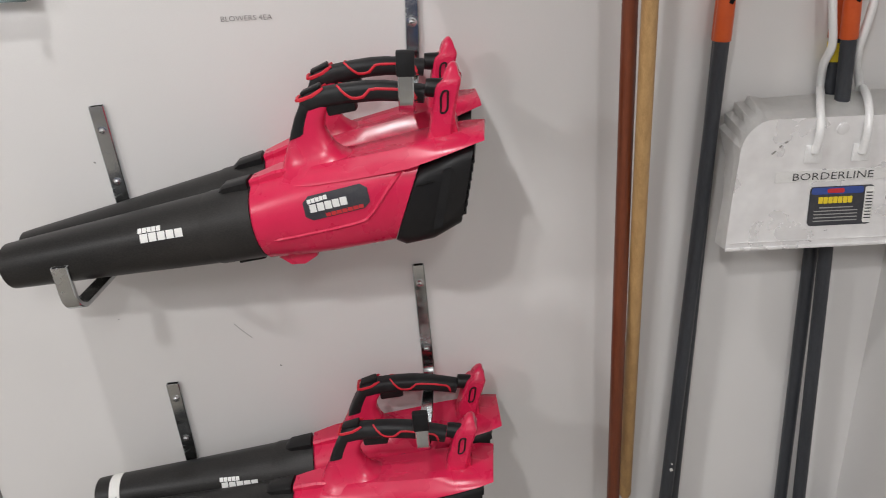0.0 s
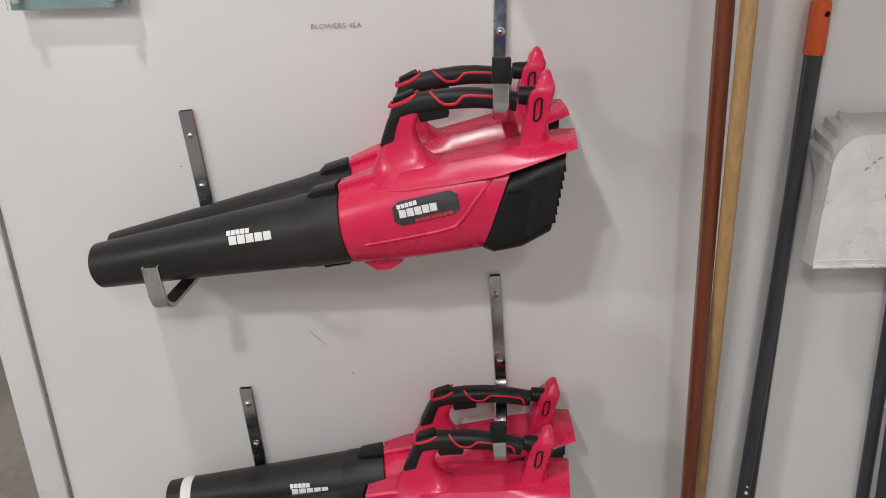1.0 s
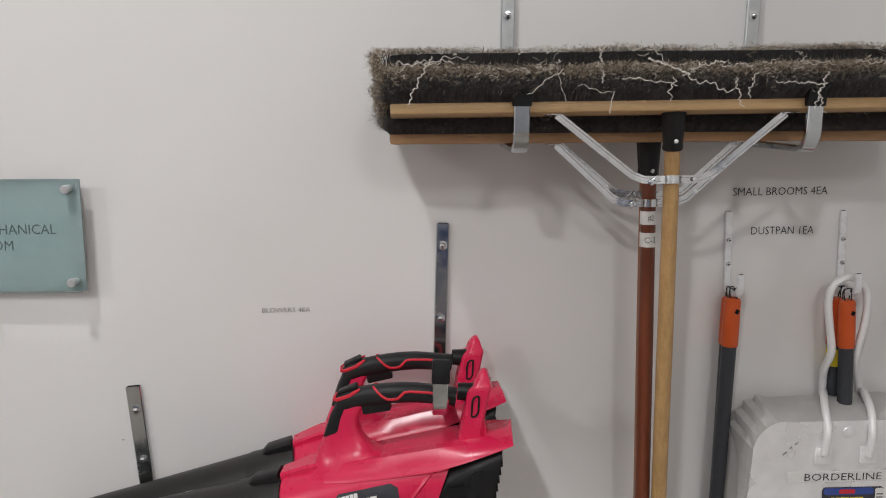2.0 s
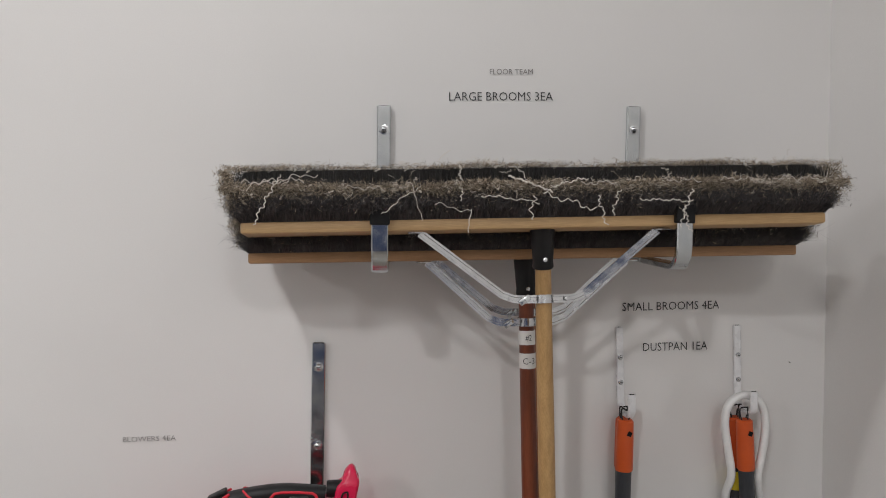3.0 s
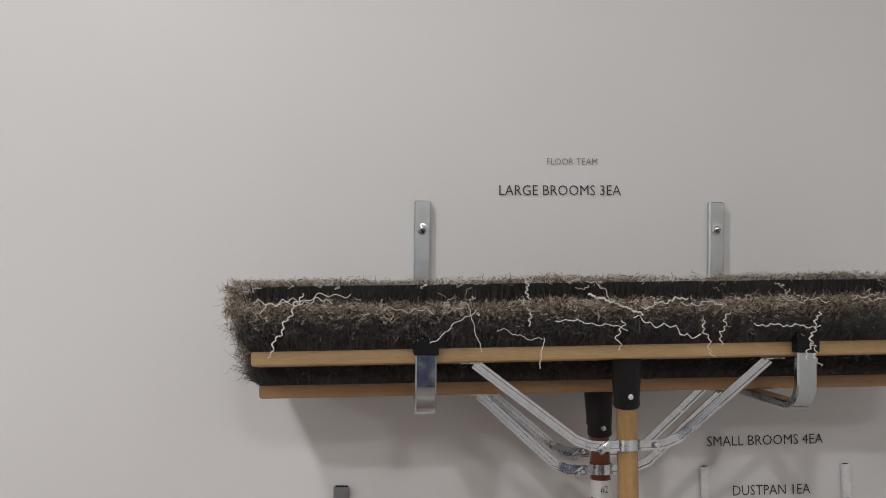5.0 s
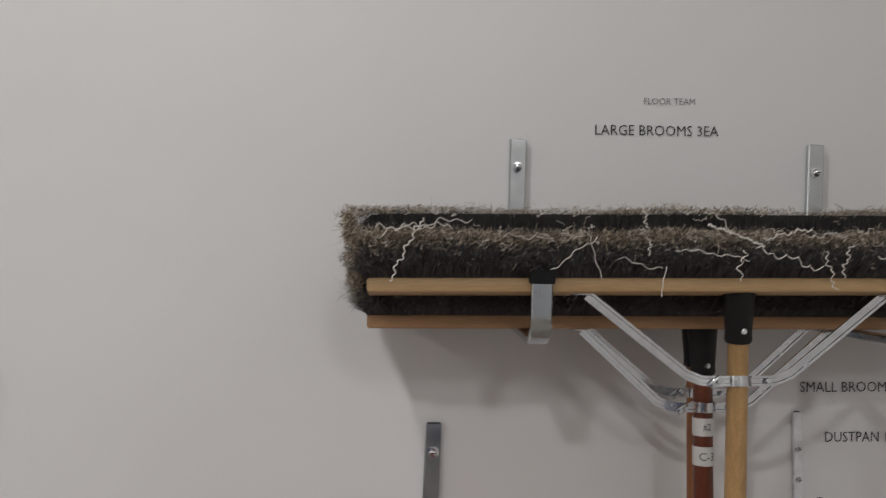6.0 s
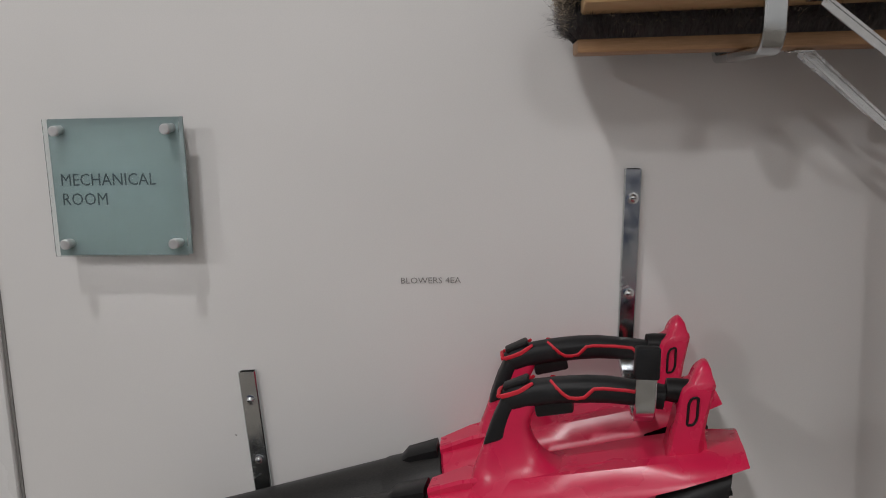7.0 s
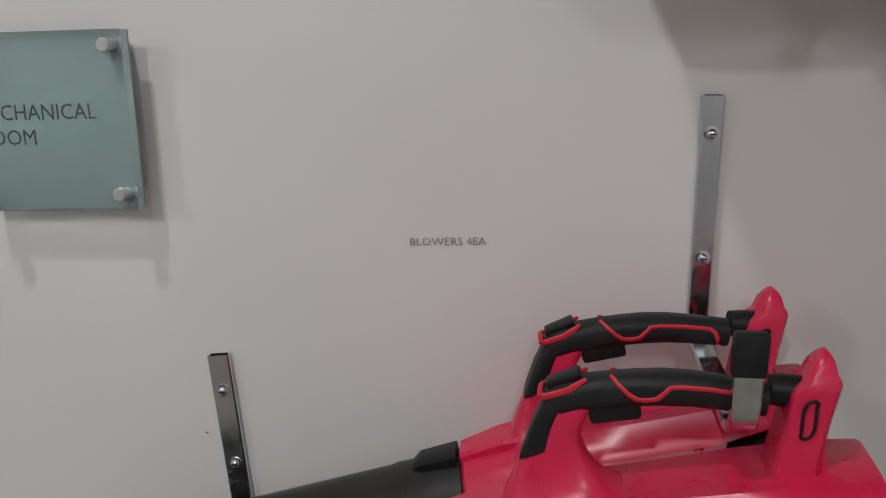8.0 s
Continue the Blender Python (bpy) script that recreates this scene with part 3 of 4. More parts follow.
    gu, gz = [p.x for p in gpath], [p.z for p in gpath]

    def on_grip(u, dv, sd):
        z, r = np.interp(u, gu, gz), np.interp(u, gu, rr)
        d = max(min(dv, 0.97), -0.97)
        return (u, sd * (min(r * 1.12, 0.0192) * (1 - abs(d) ** 2.56) ** (1 / 2.56) + 0.0001), z + r * d)
    for sd in (-1, 1):
        line = ((0.192, 0.95), (0.1945, 0.85), (0.199, 0.55), (0.206, 0.05), (0.213, -0.30), (0.222, -0.38), (0.232, -0.32), (0.239, 0.0), (0.246, 0.36), (0.256, 0.42), (0.285, 0.45), (0.310, 0.42), (0.3145, 0.2), (0.316, -0.2), (0.3165, -0.8))
        part("piping", tube([on_grip(u, d, sd) for u, d in line], 0.0026, 8, 0.42), M_PIPING, gr, "red rubber piping")
        line = ((0.1235, 0.1965), (0.127, 0.1945), (0.136, 0.1955), (0.150, 0.1975), (0.160, 0.2015), (0.170, 0.2060))
        part("piping", tube([(u, sd * (0.0176 - 0.35 * max(v - 0.1965, 0)), v) for u, v in line], [0.0022, 0.0034, 0.0034, 0.0034, 0.0032, 0.002], 8, 0.5), M_PIPING, gr, "red rubber piping")
    part("piping", tube([(0.1225, y, 0.1975 - 10 * y * y) for y in (-0.017, -0.011, -0.004, 0.004, 0.011, 0.017)], 0.0028, 6, up=(1, 0, 0)), M_PIPING, gr, "red rubber piping")
    part("grip_end", lathe(((0.324, 0.0145), (0.333, 0.0155), (0.352, 0.0160)), 20), M_BLACK, b, "black joint behind the grip").matrix_basis = pose(0.0405, 0, 0.208, 0, 0, 0) @ pose(0, 0, 0, 0, 14, 0) @ pose(-0.03, 0, 0.034)
    # battery rail post behind the grip
    post = []
    for u, v, hu, hy in ((0.337, 0.076, 0.027, 0.032), (0.3435, 0.097, 0.0218, 0.027), (0.358, 0.135, 0.0212, 0.0255), (0.3725, 0.1705, 0.0218, 0.024), (0.3745, 0.1760, 0.0196, 0.0235), (0.3785, 0.1800, 0.0140, 0.021), (0.3815, 0.192, 0.0105, 0.017), (0.3835, 0.1985, 0.0065, 0.012), (0.385, 0.2020, 0.0025, 0.006)):
        ch = min(0.0045, hu * 0.5, hy * 0.4)
        post.append([Vector((u + a, y, v + a * 0.1)) for a, y in ((-hu, -hy + ch), (-hu + ch, -hy), (hu - ch, -hy), (hu, -hy + ch), (hu, hy - ch), (hu - ch, hy), (-hu + ch, hy), (-hu, hy - ch))])
    po = part("battery_post", loft(post), M_RED, b, "red battery post")
    for sd in (-1, 1):
        ring = [(0.3615 + 0.0058 * spow(math.cos(a), 0.5) + 0.006 * math.sin(a), sd * 0.0258, 0.146 + 0.0175 * spow(math.sin(a), 0.6)) for a in [2 * math.pi * i / 18 for i in range(19)]]
        part("lock_mark", tube(ring, 0.0017, 6), M_BLACK, po, "black oval outline mark")
    part("battery_rail", loft([[Vector((u, y, v)) for y, v in ((-0.020, lo), (0.020, lo), (0.020, hi), (-0.020, hi))] for u, lo, hi in ((0.358, 0.085, 0.165), (0.372, 0.088, 0.16))]), M_RED, po)
    if sticker:
        part("name_sticker", loft([circle(40, lambda c, s: Vector((u, c * (tube_r(u) + 0.0008), s * (tube_r(u) + 0.0008)))) for u in (-0.462, -0.438)], False), M_STICKER, tb, "white paper sticker round the tube")
        t = text_bm("BLOWER", 0.052, 0.013)
        bmesh.ops.rotate(t, matrix=Matrix.Rotation(radians(-90), 3, "Y"), verts=t.verts)
        for v in t.verts:
            a = v.co.z / 0.045
            r = tube_r(-0.45) + 0.0016
            v.co = Vector((-0.45 + v.co.x, -r * math.cos(a), r * math.sin(a)))
        part("sticker_lettering", t, M_INK, tb, smooth=False)
    return b


def blower_pose(x, y, z, tilt, yaw):
    return pose(x, y, z, 0, 0, -yaw) @ pose(0, 0, 0, 0, -tilt, 0)


leaf_blower(blower_pose(-0.292, -0.225, 1.034, 10.4, 5.5), "red and black cordless leaf blower hung in front on steel hooks")
leaf_blower(blower_pose(-0.288, -0.088, 1.037, 11.4, -2.0), "red and black cordless leaf blower hung behind against the wall")
leaf_blower(blower_pose(-0.294, -0.225, 0.350, 7.0, 5.5), "red and black cordless leaf blower on the lower hooks, in front")
leaf_blower(blower_pose(-0.270, -0.086, 0.358, 5.6, -1.0), "red and black leaf blower with white tube sticker on lower hooks", sticker=True)


# ---- large push brooms ----
def strand_mesh(rng, roots, dirs, length, width, curl):
    """Thin tapered fibres: two joined quads and a tip each."""
    n = len(roots)
    dirs = dirs / np.linalg.norm(dirs, axis=1)[:, None]
    side = np.cross(dirs, rng.normal(size=(n, 3)))
    side /= np.linalg.norm(side, axis=1)[:, None]
    bend = np.cross(side, dirs) * (rng.uniform(-1.5, 1.5, (n, 1)) * curl)
    L = length[:, None]
    p1 = roots + dirs * L * 0.45 + bend * L * 0.25 + rng.uniform(-1.6, 1.6, (n, 3)) * curl * L * 0.12
    p2 = roots + dirs * L * 0.78 + bend * L * 0.7 + rng.uniform(-1.6, 1.6, (n, 3)) * curl * L * 0.2
    p3 = roots + dirs * L + bend * L * 1.2 + rng.uniform(-1.6, 1.6, (n, 3)) * curl * L * 0.3
    w = side * width[:, None]
    v = np.stack([roots - w, roots + w, p1 - w, p1 + w, p2 - w * 0.7, p2 + w * 0.7, p3], 1).reshape(-1, 3)
    base = np.arange(n) * 7
    faces = []
    for b in base.tolist():
        faces += [(b, b + 1, b + 3, b + 2), (b + 2, b + 3, b + 5, b + 4), (b + 4, b + 5, b + 6)]
    return v.tolist(), faces


def curly_fibres(rng, n, half, rows):
    """Thin three-sided fibres that wander and curl, gathered in clumps along the bristles."""
    verts, faces = [], []
    clumps = rng.uniform(-half, half * 0.98, max(n // 11, 3))
    for k in range(n):
        z, y, _ = rows[rng.choice(len(rows), p=[r[2] for r in rows])]
        p = np.array([clumps[rng.integers(len(clumps))] + rng.normal() * 0.014, y + rng.normal() * 0.002, z + rng.normal() * 0.004])
        a, turn, flip = rng.uniform(-0.9, 0.9) + (math.pi if rng.random() < 0.5 else 0), 0.0, rng.uniform(0.5, 1.3)
        m, step, r = int(rng.integers(9, 30)), 0.0011, rng.uniform(0.00022, 0.00055)
        base = len(verts)
        for i in range(m):
            turn = 0.8 * turn + rng.normal() * 0.22
            a += turn + 0.75 * math.sin(i * flip)
            d = np.array([math.cos(a), 0.0, math.sin(a) * 0.7])
            q = np.array([-d[2], 0.0, d[0]])
            p = p + d * step + np.array([0, rng.normal() * 0.0003, 0])
            verts += [tuple(p + q * r), tuple(p - q * r), tuple(p + np.array([0, -r * 1.2, 0]))]
            if i:
                o = base + 3 * i
                faces += [(o + j, o + (j + 1) % 3, o - 3 + (j + 1) % 3, o - 3 + j) for j in range(3)]
    return verts, faces


def curl_thread(rng, start, direction, length, wave, turns, r, sag=0.02):
    """A crimped piece of yarn."""
    start, d = Vector(start), Vector(direction).normalized()
    side = d.cross(Vector((0, 1, 0)))
    side = side.normalized() if side.length > 0.01 else Vector((1, 0, 0))
    pts = []
    turns *= 1.35
    n = max(int(turns * 10), 14)
    ph = rng.uniform(0, 6)
    for i in range(n + 1):
        t = i / n
        a = 2 * math.pi * turns * t + ph
        drift = Vector((rng.normal() * 0.0003, rng.normal() * 0.0003, rng.normal() * 0.0003))
        pts.append(start + d * (length * t) + side * (wave * (0.55 * math.sin(a) + 0.45 * math.sin(a * 0.37 + ph) * 1.6)) + Vector((0, -wave * 0.6 * math.cos(a), -sag * t * t)) + drift)
    return tube(smooth_path(pts, 2), r * 0.60, 5)


def push_broom(m, half, handle_top, handle_bottom, woods, label, seed, brace_l, brace_r, clamp, lint_amount, stickers=False):
    """m: pose of the block's bottom middle; the handle ends are given in the broom's own space."""
    rng = np.random.default_rng(seed)
    wood, stick = woods
    b = thing("push_broom", m, label, "push broom", "large push brooms")
    W, T = 0.066, 0.0185
    blk = bmesh.new()
    add_box(blk, (0, 0, T / 2), (2 * half, W, T), 0.004)
    part("block", blk, wood, b, "wooden broom block")
    # dark tuft core inside
    rings = []
    for x, f in ((-half + 0.002, 0.3), (-half + 0.022, 0.85), (0, 1.0), (half - 0.022, 0.85), (half - 0.002, 0.3)):
        prof = ((-0.022, T), (-0.029, 0.050), (-0.029, 0.098), (0.029, 0.098), (0.029, 0.050), (0.022, T))
        rings.append([Vector((x, y * f, z)) for y, z in prof])
    part("bristle_core", loft(rings), M_CORE, b, "packed dark bristles", smooth=False)

    def fibres(name, n, material, lab, y0, y1, l0, l1, w, curl, flare, fan=0.62, front_only=False):
        x = rng.uniform(-half + 0.006, half - 0.006, n)
        y = rng.uniform(y0, y1, n) if front_only else np.where(rng.random(n) < 0.5, -1, 1) * rng.uniform(y0, y1, n)
        e = int(n * 0.12)
        x[:e] = np.where(rng.random(e) < 0.5, -1, 1) * (half - rng.uniform(0.0, 0.012, e))
        y[:e] = rng.uniform(-y1, y1, e)
        root = np.stack([x, y, np.full(n, T - 0.001)], 1)
        clump = 0.5 * np.sin(x * 210 + seed) + 0.5 * np.sin(x * 87 + 2.1) + 1.2 * np.sin(x * 19 + seed)
        endx = np.clip((np.abs(x) - (half - 0.07)) / 0.07, 0, 1) * np.sign(x)
        d = np.stack([rng.normal(size=n) * 0.07 + endx * fan + clump * 0.03, y / 0.03 * flare + rng.normal(size=n) * 0.07, np.ones(n)], 1)
        ln = rng.uniform(l0, l1, n) * (1 + 0.02 * clump) * np.sqrt(1 + d[:, 0] ** 2 + d[:, 1] ** 2)
        ln[:e] *= 0.62
        v, f = strand_mesh(rng, root, d, ln, rng.uniform(0.6, 1.2, n) * w, curl)
        raw_part(name, v, f, material, b, lab, "stuff")

    fibres("centre_bristles", 22000, M_DARKBR, "stiff black centre bristles", 0.0, 0.028, 0.0800, 0.0840, 0.0008, 0.045, 0.20, 0.14)
    fibres("outer_bristles", 60000, M_BRISTLE, "soft grey flagged outer bristles", 0.022, 0.032, 0.026, 0.048, 0.00040, 0.50, 0.80, 0.30)

    # dusty lint caught in the tips
    def lint(n, zc, ys, zs, yc, ln, material=M_LINT, xr=1.0, up=0.8):
        x = rng.uniform(-half * xr - 0.026, half * xr + 0.026, n)
        keep = 0.5 + 0.5 * np.sin(x * 31 + seed * 3) * np.sin(x * 13 + 1)
        x = x[rng.random(n) < 0.35 + 0.65 * keep]
        n = len(x)
        root = np.stack([x, yc + rng.normal(size=n) * ys, zc + 0.0016 * np.sin(x * 19 + seed) + 0.0012 * np.sin(x * 47) + rng.normal(size=n) * zs], 1)
        d = rng.normal(size=(n, 3)) * np.array([1.0, 0.5, up])
        v, f = strand_mesh(rng, root, d, rng.uniform(0.3, 1.0, n) * ln, rng.uniform(0.5, 1.4, n) * 0.00038, 1.3)
        raw_part("lint", v, f, material, b, "tan dust and lint caught in the bristle tips", "stuff")

    lint(int(24000 * lint_amount), 0.0650, 0.005, 0.0036, -0.064, 0.0060)
    lint(int(9000 * lint_amount), 0.0575, 0.005, 0.0055, -0.063, 0.0062)
    lint(int(2500 * lint_amount), 0.045, 0.006, 0.008, -0.058, 0.006)
    lint(int(16000 * lint_amount), 0.1020, 0.016, 0.0014, -0.016, 0.0050, M_LINT, 1.0, 0.35)
    lint(int(900 * lint_amount), 0.068, 0.010, 0.008, 0.055, 0.006)
    n = int(5000 * lint_amount)
    z = rng.uniform(0.030, 0.100, n)
    x = np.where(rng.random(n) < 0.5, -1, 1) * (half + 0.004 + (z - 0.02) * 0.26 + rng.normal(size=n) * 0.005)
    root = np.stack([x, rng.uniform(-0.056, 0.050, n) * np.clip(1.25 - np.abs(z - 0.06) * 14, 0.5, 1), z], 1)
    v, f = strand_mesh(rng, root, rng.normal(size=(n, 3)), rng.uniform(0.3, 1.0, n) * 0.007, rng.uniform(0.5, 1.4, n) * 0.00040, 1.3)
    raw_part("end_lint", v, f, M_LINT, b, "tan dust matted at the broom's ends", "stuff")
    v, f = curly_fibres(rng, int(620 * lint_amount), half, ((0.064, -0.070, 0.76), (0.050, -0.067, 0.10), (0.100, -0.048, 0.14)))
    raw_part("curly_lint", v, f, M_FLUFF, b, "pale curly carpet fibres caught in the bristles", "stuff")
    # socket, handle, brace
    ht, hb = Vector(handle_top), Vector(handle_bottom)
    ax = (hb - ht).normalized()
    so = part("socket", tube([ht - ax * 0.002, ht + ax * 0.010, ht + ax * 0.055, ht + ax * 0.064, ht + ax * 0.067], [0.0215, 0.0198, 0.0168, 0.0175, 0.016], 20), M_BLACK, b, "black plastic handle socket")
    sc = part("socket_screw", lathe(((0, 0.0042), (-0.002, 0.0036), (-0.0024, 0.0005)), 12, "y"), M_CHROME, so, "bright screw")
    sc.location = ht + ax * 0.054 + Vector((0, -0.0168, 0))
    part("handle", tube([ht + ax * 0.05, ht + ax * 0.4, ht + ax * 0.9, hb - ax * 0.012, hb], [0.0132, 0.0145, 0.0145, 0.0142, 0.009], 20), stick, b, "round wooden handle")
    cl = ht + ax * clamp
    band = bmesh.new()
    add_loft(band, [circle(20, lambda c, s: cl + Vector((c * r, s * r, h))) for r, h in ((0.0148, -0.007), (0.0160, -0.007), (0.0160, 0.007), (0.0148, 0.007))], False)
    cb = part("clamp_band", band, M_CHROME, b, "bright steel clamp band")
    for sd, top in ((-1, brace_l), (1, brace_r)):
        top = Vector(top)
        knee = cl + Vector((sd * 0.060, -0.004, 0.001))
        ear = cl + Vector((sd * 0.014, -0.010, 0))
        path = [ear, ear + Vector((sd * 0.024, 0.001, 0)), knee - Vector((sd * 0.010, 0, 0)), knee + (top - knee) * 0.07, knee + (top - knee) * 0.16, top]
        st = bmesh.new()
        rings = []
        for i, p in enumerate(path):
            d = (path[min(i + 1, 5)] - path[max(i - 1, 0)]).normalized()
            up = Vector((0, 1, 0))
            w = d.cross(up).normalized()
            h = 0.0066
            prof = ((-h, 0.0012), (-h, -0.0016), (-h * 0.50, -0.0016), (-h * 0.40, 0.0002), (h * 0.40, 0.0002), (h * 0.50, -0.0016), (h, -0.0016), (h, 0.0012))
            rings.append([p + w * a + up * c for a, c in prof])
        add_loft(st, rings)
        br = part("brace_strip", st, M_CHROME, b, "bright ribbed steel brace")
        rv = part("rivet", lathe(((0, 0.004), (-0.002, 0.0034), (-0.0024, 0.0005)), 12, "y"), M_CHROME, br)
        rv.location = ear + Vector((sd * 0.022, -0.002, 0))
        part("foot_plate", box(top + Vector((sd * 0.006, 0, 0.001)), (0.026, 0.016, 0.003), 0.001), M_CHROME, br)
    nut = part("wing_nut", box((0, 0, 0), (0.020, 0.004, 0.010), 0.0015), M_ZINC, cb, "dull steel wing nut")
    nut.matrix_basis = Matrix.Translation(cl + Vector((-0.034, -0.014, -0.001))) @ pose(0, 0, 0, 0, -35, 0)
    part("clamp_bolt", tube([cl + Vector((-0.032, -0.022, 0)), cl + Vector((-0.032, 0.016, 0))], 0.003, 8, up=(1, 0, 0)), M_ZINC, cb)
    if stickers:
        for (z0, z1), txt in zip(((1.548, 1.573), (1.506, 1.533)), ("#2", "C-3")):
            zs = [(ht.z - 0.0) - ((1.701 + 0.0) - z) for z in (z0, z1)]
            pts = [ht + ax * ((z - ht.z) / ax.z) for z in zs]
            rings = [circle(24, lambda c, s: p + Vector((c * 0.0149, s * 0.0149, 0))) for p in pts]
            stk = part("sticker", loft(rings, False), M_STICKER, b, "white label wrapped round the handle")
            t = text_bm(txt, 0.011 if txt == "#2" else 0.022, 0.011)
            mid = (pts[0] + pts[1]) / 2
            for v in t.verts:
                a = v.co.x / 0.0154
                v.co = mid + Vector((0.0155 * math.sin(a), -0.0155 * math.cos(a), v.co.z))
            part("sticker_lettering", t, M_INK, stk, smooth=False)
    return b, rng


FB = pose(0.370, -0.274, 1.7575, -7.0, -0.75, 0)
inv = FB.inverted()
front_broom, rng = push_broom(FB, 0.470, (0.006, 0.0, 0.004), inv @ Vector((0.454, -0.066, 0.20)), (M_BLOCK, M_PINE), "wide push broom with pale wooden handle, bristles up, full of lint", 3,
                              inv @ Vector((0.177, -0.278, 1.754)), inv @ Vector((0.566, -0.278, 1.757)), 0.119, 1.0)
BB = pose(0.375, -0.170, 1.705, -1.2, -0.3, 1.5)
inv = BB.inverted()
push_broom(BB, 0.478, (-0.007, 0.0, 0.002), inv @ Vector((0.408, -0.135, 0.19)), (M_BLOCK2, M_BROWN), "wide push broom with reddish stained handle, hung behind, bristles up", 11,
           inv @ Vector((0.196, -0.172, 1.700)), inv @ Vector((0.546, -0.176, 1.700)), 0.113, 0.7, True)
WB = pose(0.378, -0.090, 1.7055, 0.5, 0.2, -0.5)
inv = WB.inverted()
push_broom(WB, 0.474, (0.009, 0.0, 0.002), inv @ Vector((0.430, -0.056, 0.19)), (M_BLOCK2, M_TANSTICK), "wide push broom with tan-brown handle, hung against the wall, bristles up", 23,
           inv @ Vector((0.212, -0.092, 1.702)), inv @ Vector((0.560, -0.092, 1.702)), 0.106, 0.5)

# yarn tangled in the front broom's bristles (start, direction, length, wave, turns, thickness)
YARN = (((0.236, -0.318, 1.866), (0.02, -0.5, -1), 0.062, 0.0022, 7, 0.0013), ((-0.035, -0.345, 1.845), (-0.55, -0.3, -1), 0.080, 0.0028, 7, 0.0013),
        ((-0.085, -0.352, 1.825), (1, -0.05, 0.25), 0.11, 0.004, 4, 0.0009), ((-0.09, -0.352, 1.832), (1, 0, 0.10), 0.09, 0.004, 5, 0.0009),
        ((0.310, -0.335, 1.843), (1, -0.1, -0.28), 0.070, 0.0010, 9, 0.0022), ((0.375, -0.345, 1.826), (1, 0.0, 0.35), 0.060, 0.0022, 5, 0.0013),
        ((0.265, -0.352, 1.813), (1, 0, -0.06), 0.090, 0.0018, 4, 0.0010), ((0.345, -0.356, 1.812), (-0.1, 0, -1), 0.030, 0.0045, 2.2, 0.0011),
        ((0.360, -0.356, 1.815), (1, 0.02, -0.22), 0.085, 0.0040, 4, 0.0011), ((0.444, -0.358, 1.812), (0.35, 0, -1), 0.042, 0.0030, 4, 0.0010),
        ((0.480, -0.352, 1.822), (-0.35, 0, -1), 0.035, 0.0028, 4, 0.0010), ((0.510, -0.356, 1.806), (1, 0, 0.03), 0.085, 0.0016, 6, 0.0011),
        ((0.592, -0.358, 1.822), (-0.35, -0.05, -1), 0.055, 0.0026, 6, 0.0011), ((0.575, -0.366, 1.795), (0.35, 0, -1), 0.035, 0.0030, 4, 0.0010),
        ((0.160, -0.352, 1.828), (0.35, -0.1, -1), 0.050, 0.0014, 2, 0.0007), ((0.170, -0.354, 1.825), (-0.9, -0.1, -0.55), 0.065, 0.0020, 3, 0.0008),
        ((0.195, -0.354, 1.800), (0.9, 0, -0.1), 0.055, 0.0030, 2, 0.0007), ((0.205, -0.300, 1.868), (0.75, 0.1, 0.9), 0.030, 0.0006, 1, 0.0010),
        ((0.248, -0.368, 1.792), (-0.15, 0, -1), 0.030, 0.0010, 1.5, 0.0010), ((0.255, -0.30, 1.872), (1, 0, -0.2), 0.060, 0.003, 2, 0.0009),
        ((0.315, -0.318, 1.862), (0.8, -0.3, -0.6), 0.05, 0.003, 2.5, 0.0009), ((0.420, -0.352, 1.83), (0.9, 0, 0.15), 0.055, 0.003, 3, 0.0008),
        ((0.64, -0.350, 1.838), (1, 0, 0.05), 0.07, 0.003, 4, 0.0008), ((0.735, -0.352, 1.84), (1, 0, 0.04), 0.075, 0.0035, 4, 0.0008),
        ((0.55, -0.35, 1.835), (1, 0, 0.1), 0.06, 0.003, 3, 0.0007), ((0.06, -0.35, 1.825), (1, 0, 0.05), 0.06, 0.003, 3, 0.0007))
for s, d, ln, wv, tn, r in YARN:
    y = solid("yarn", curl_thread(rng, (0, 0, 0), d, ln, wv, tn, r, 0.006), M_THREAD, "frayed off-white carpet yarn tangled in the broom's bristles", "yarn", "yarn in the bristles")
    y.location = s


# ---- white hooks, small brooms, dustpan ----
utility_hook(0.589, 1.556, 1.391, 0.075, 1.437, (1.497, 1.447), "narrow white enamelled hook holding two small brooms", False, -1.5, 0.0145, 0.007, M_WHITEHOOK, 0.0, "white hooks")
utility_hook(0.831, 1.556, 1.391, 0.075, 1.437, (1.497, 1.447), "narrow white enamelled hook holding small brooms and dustpan", False, -1.5, 0.0145, 0.007, M_WHITEHOOK, 0.0, "white hooks")


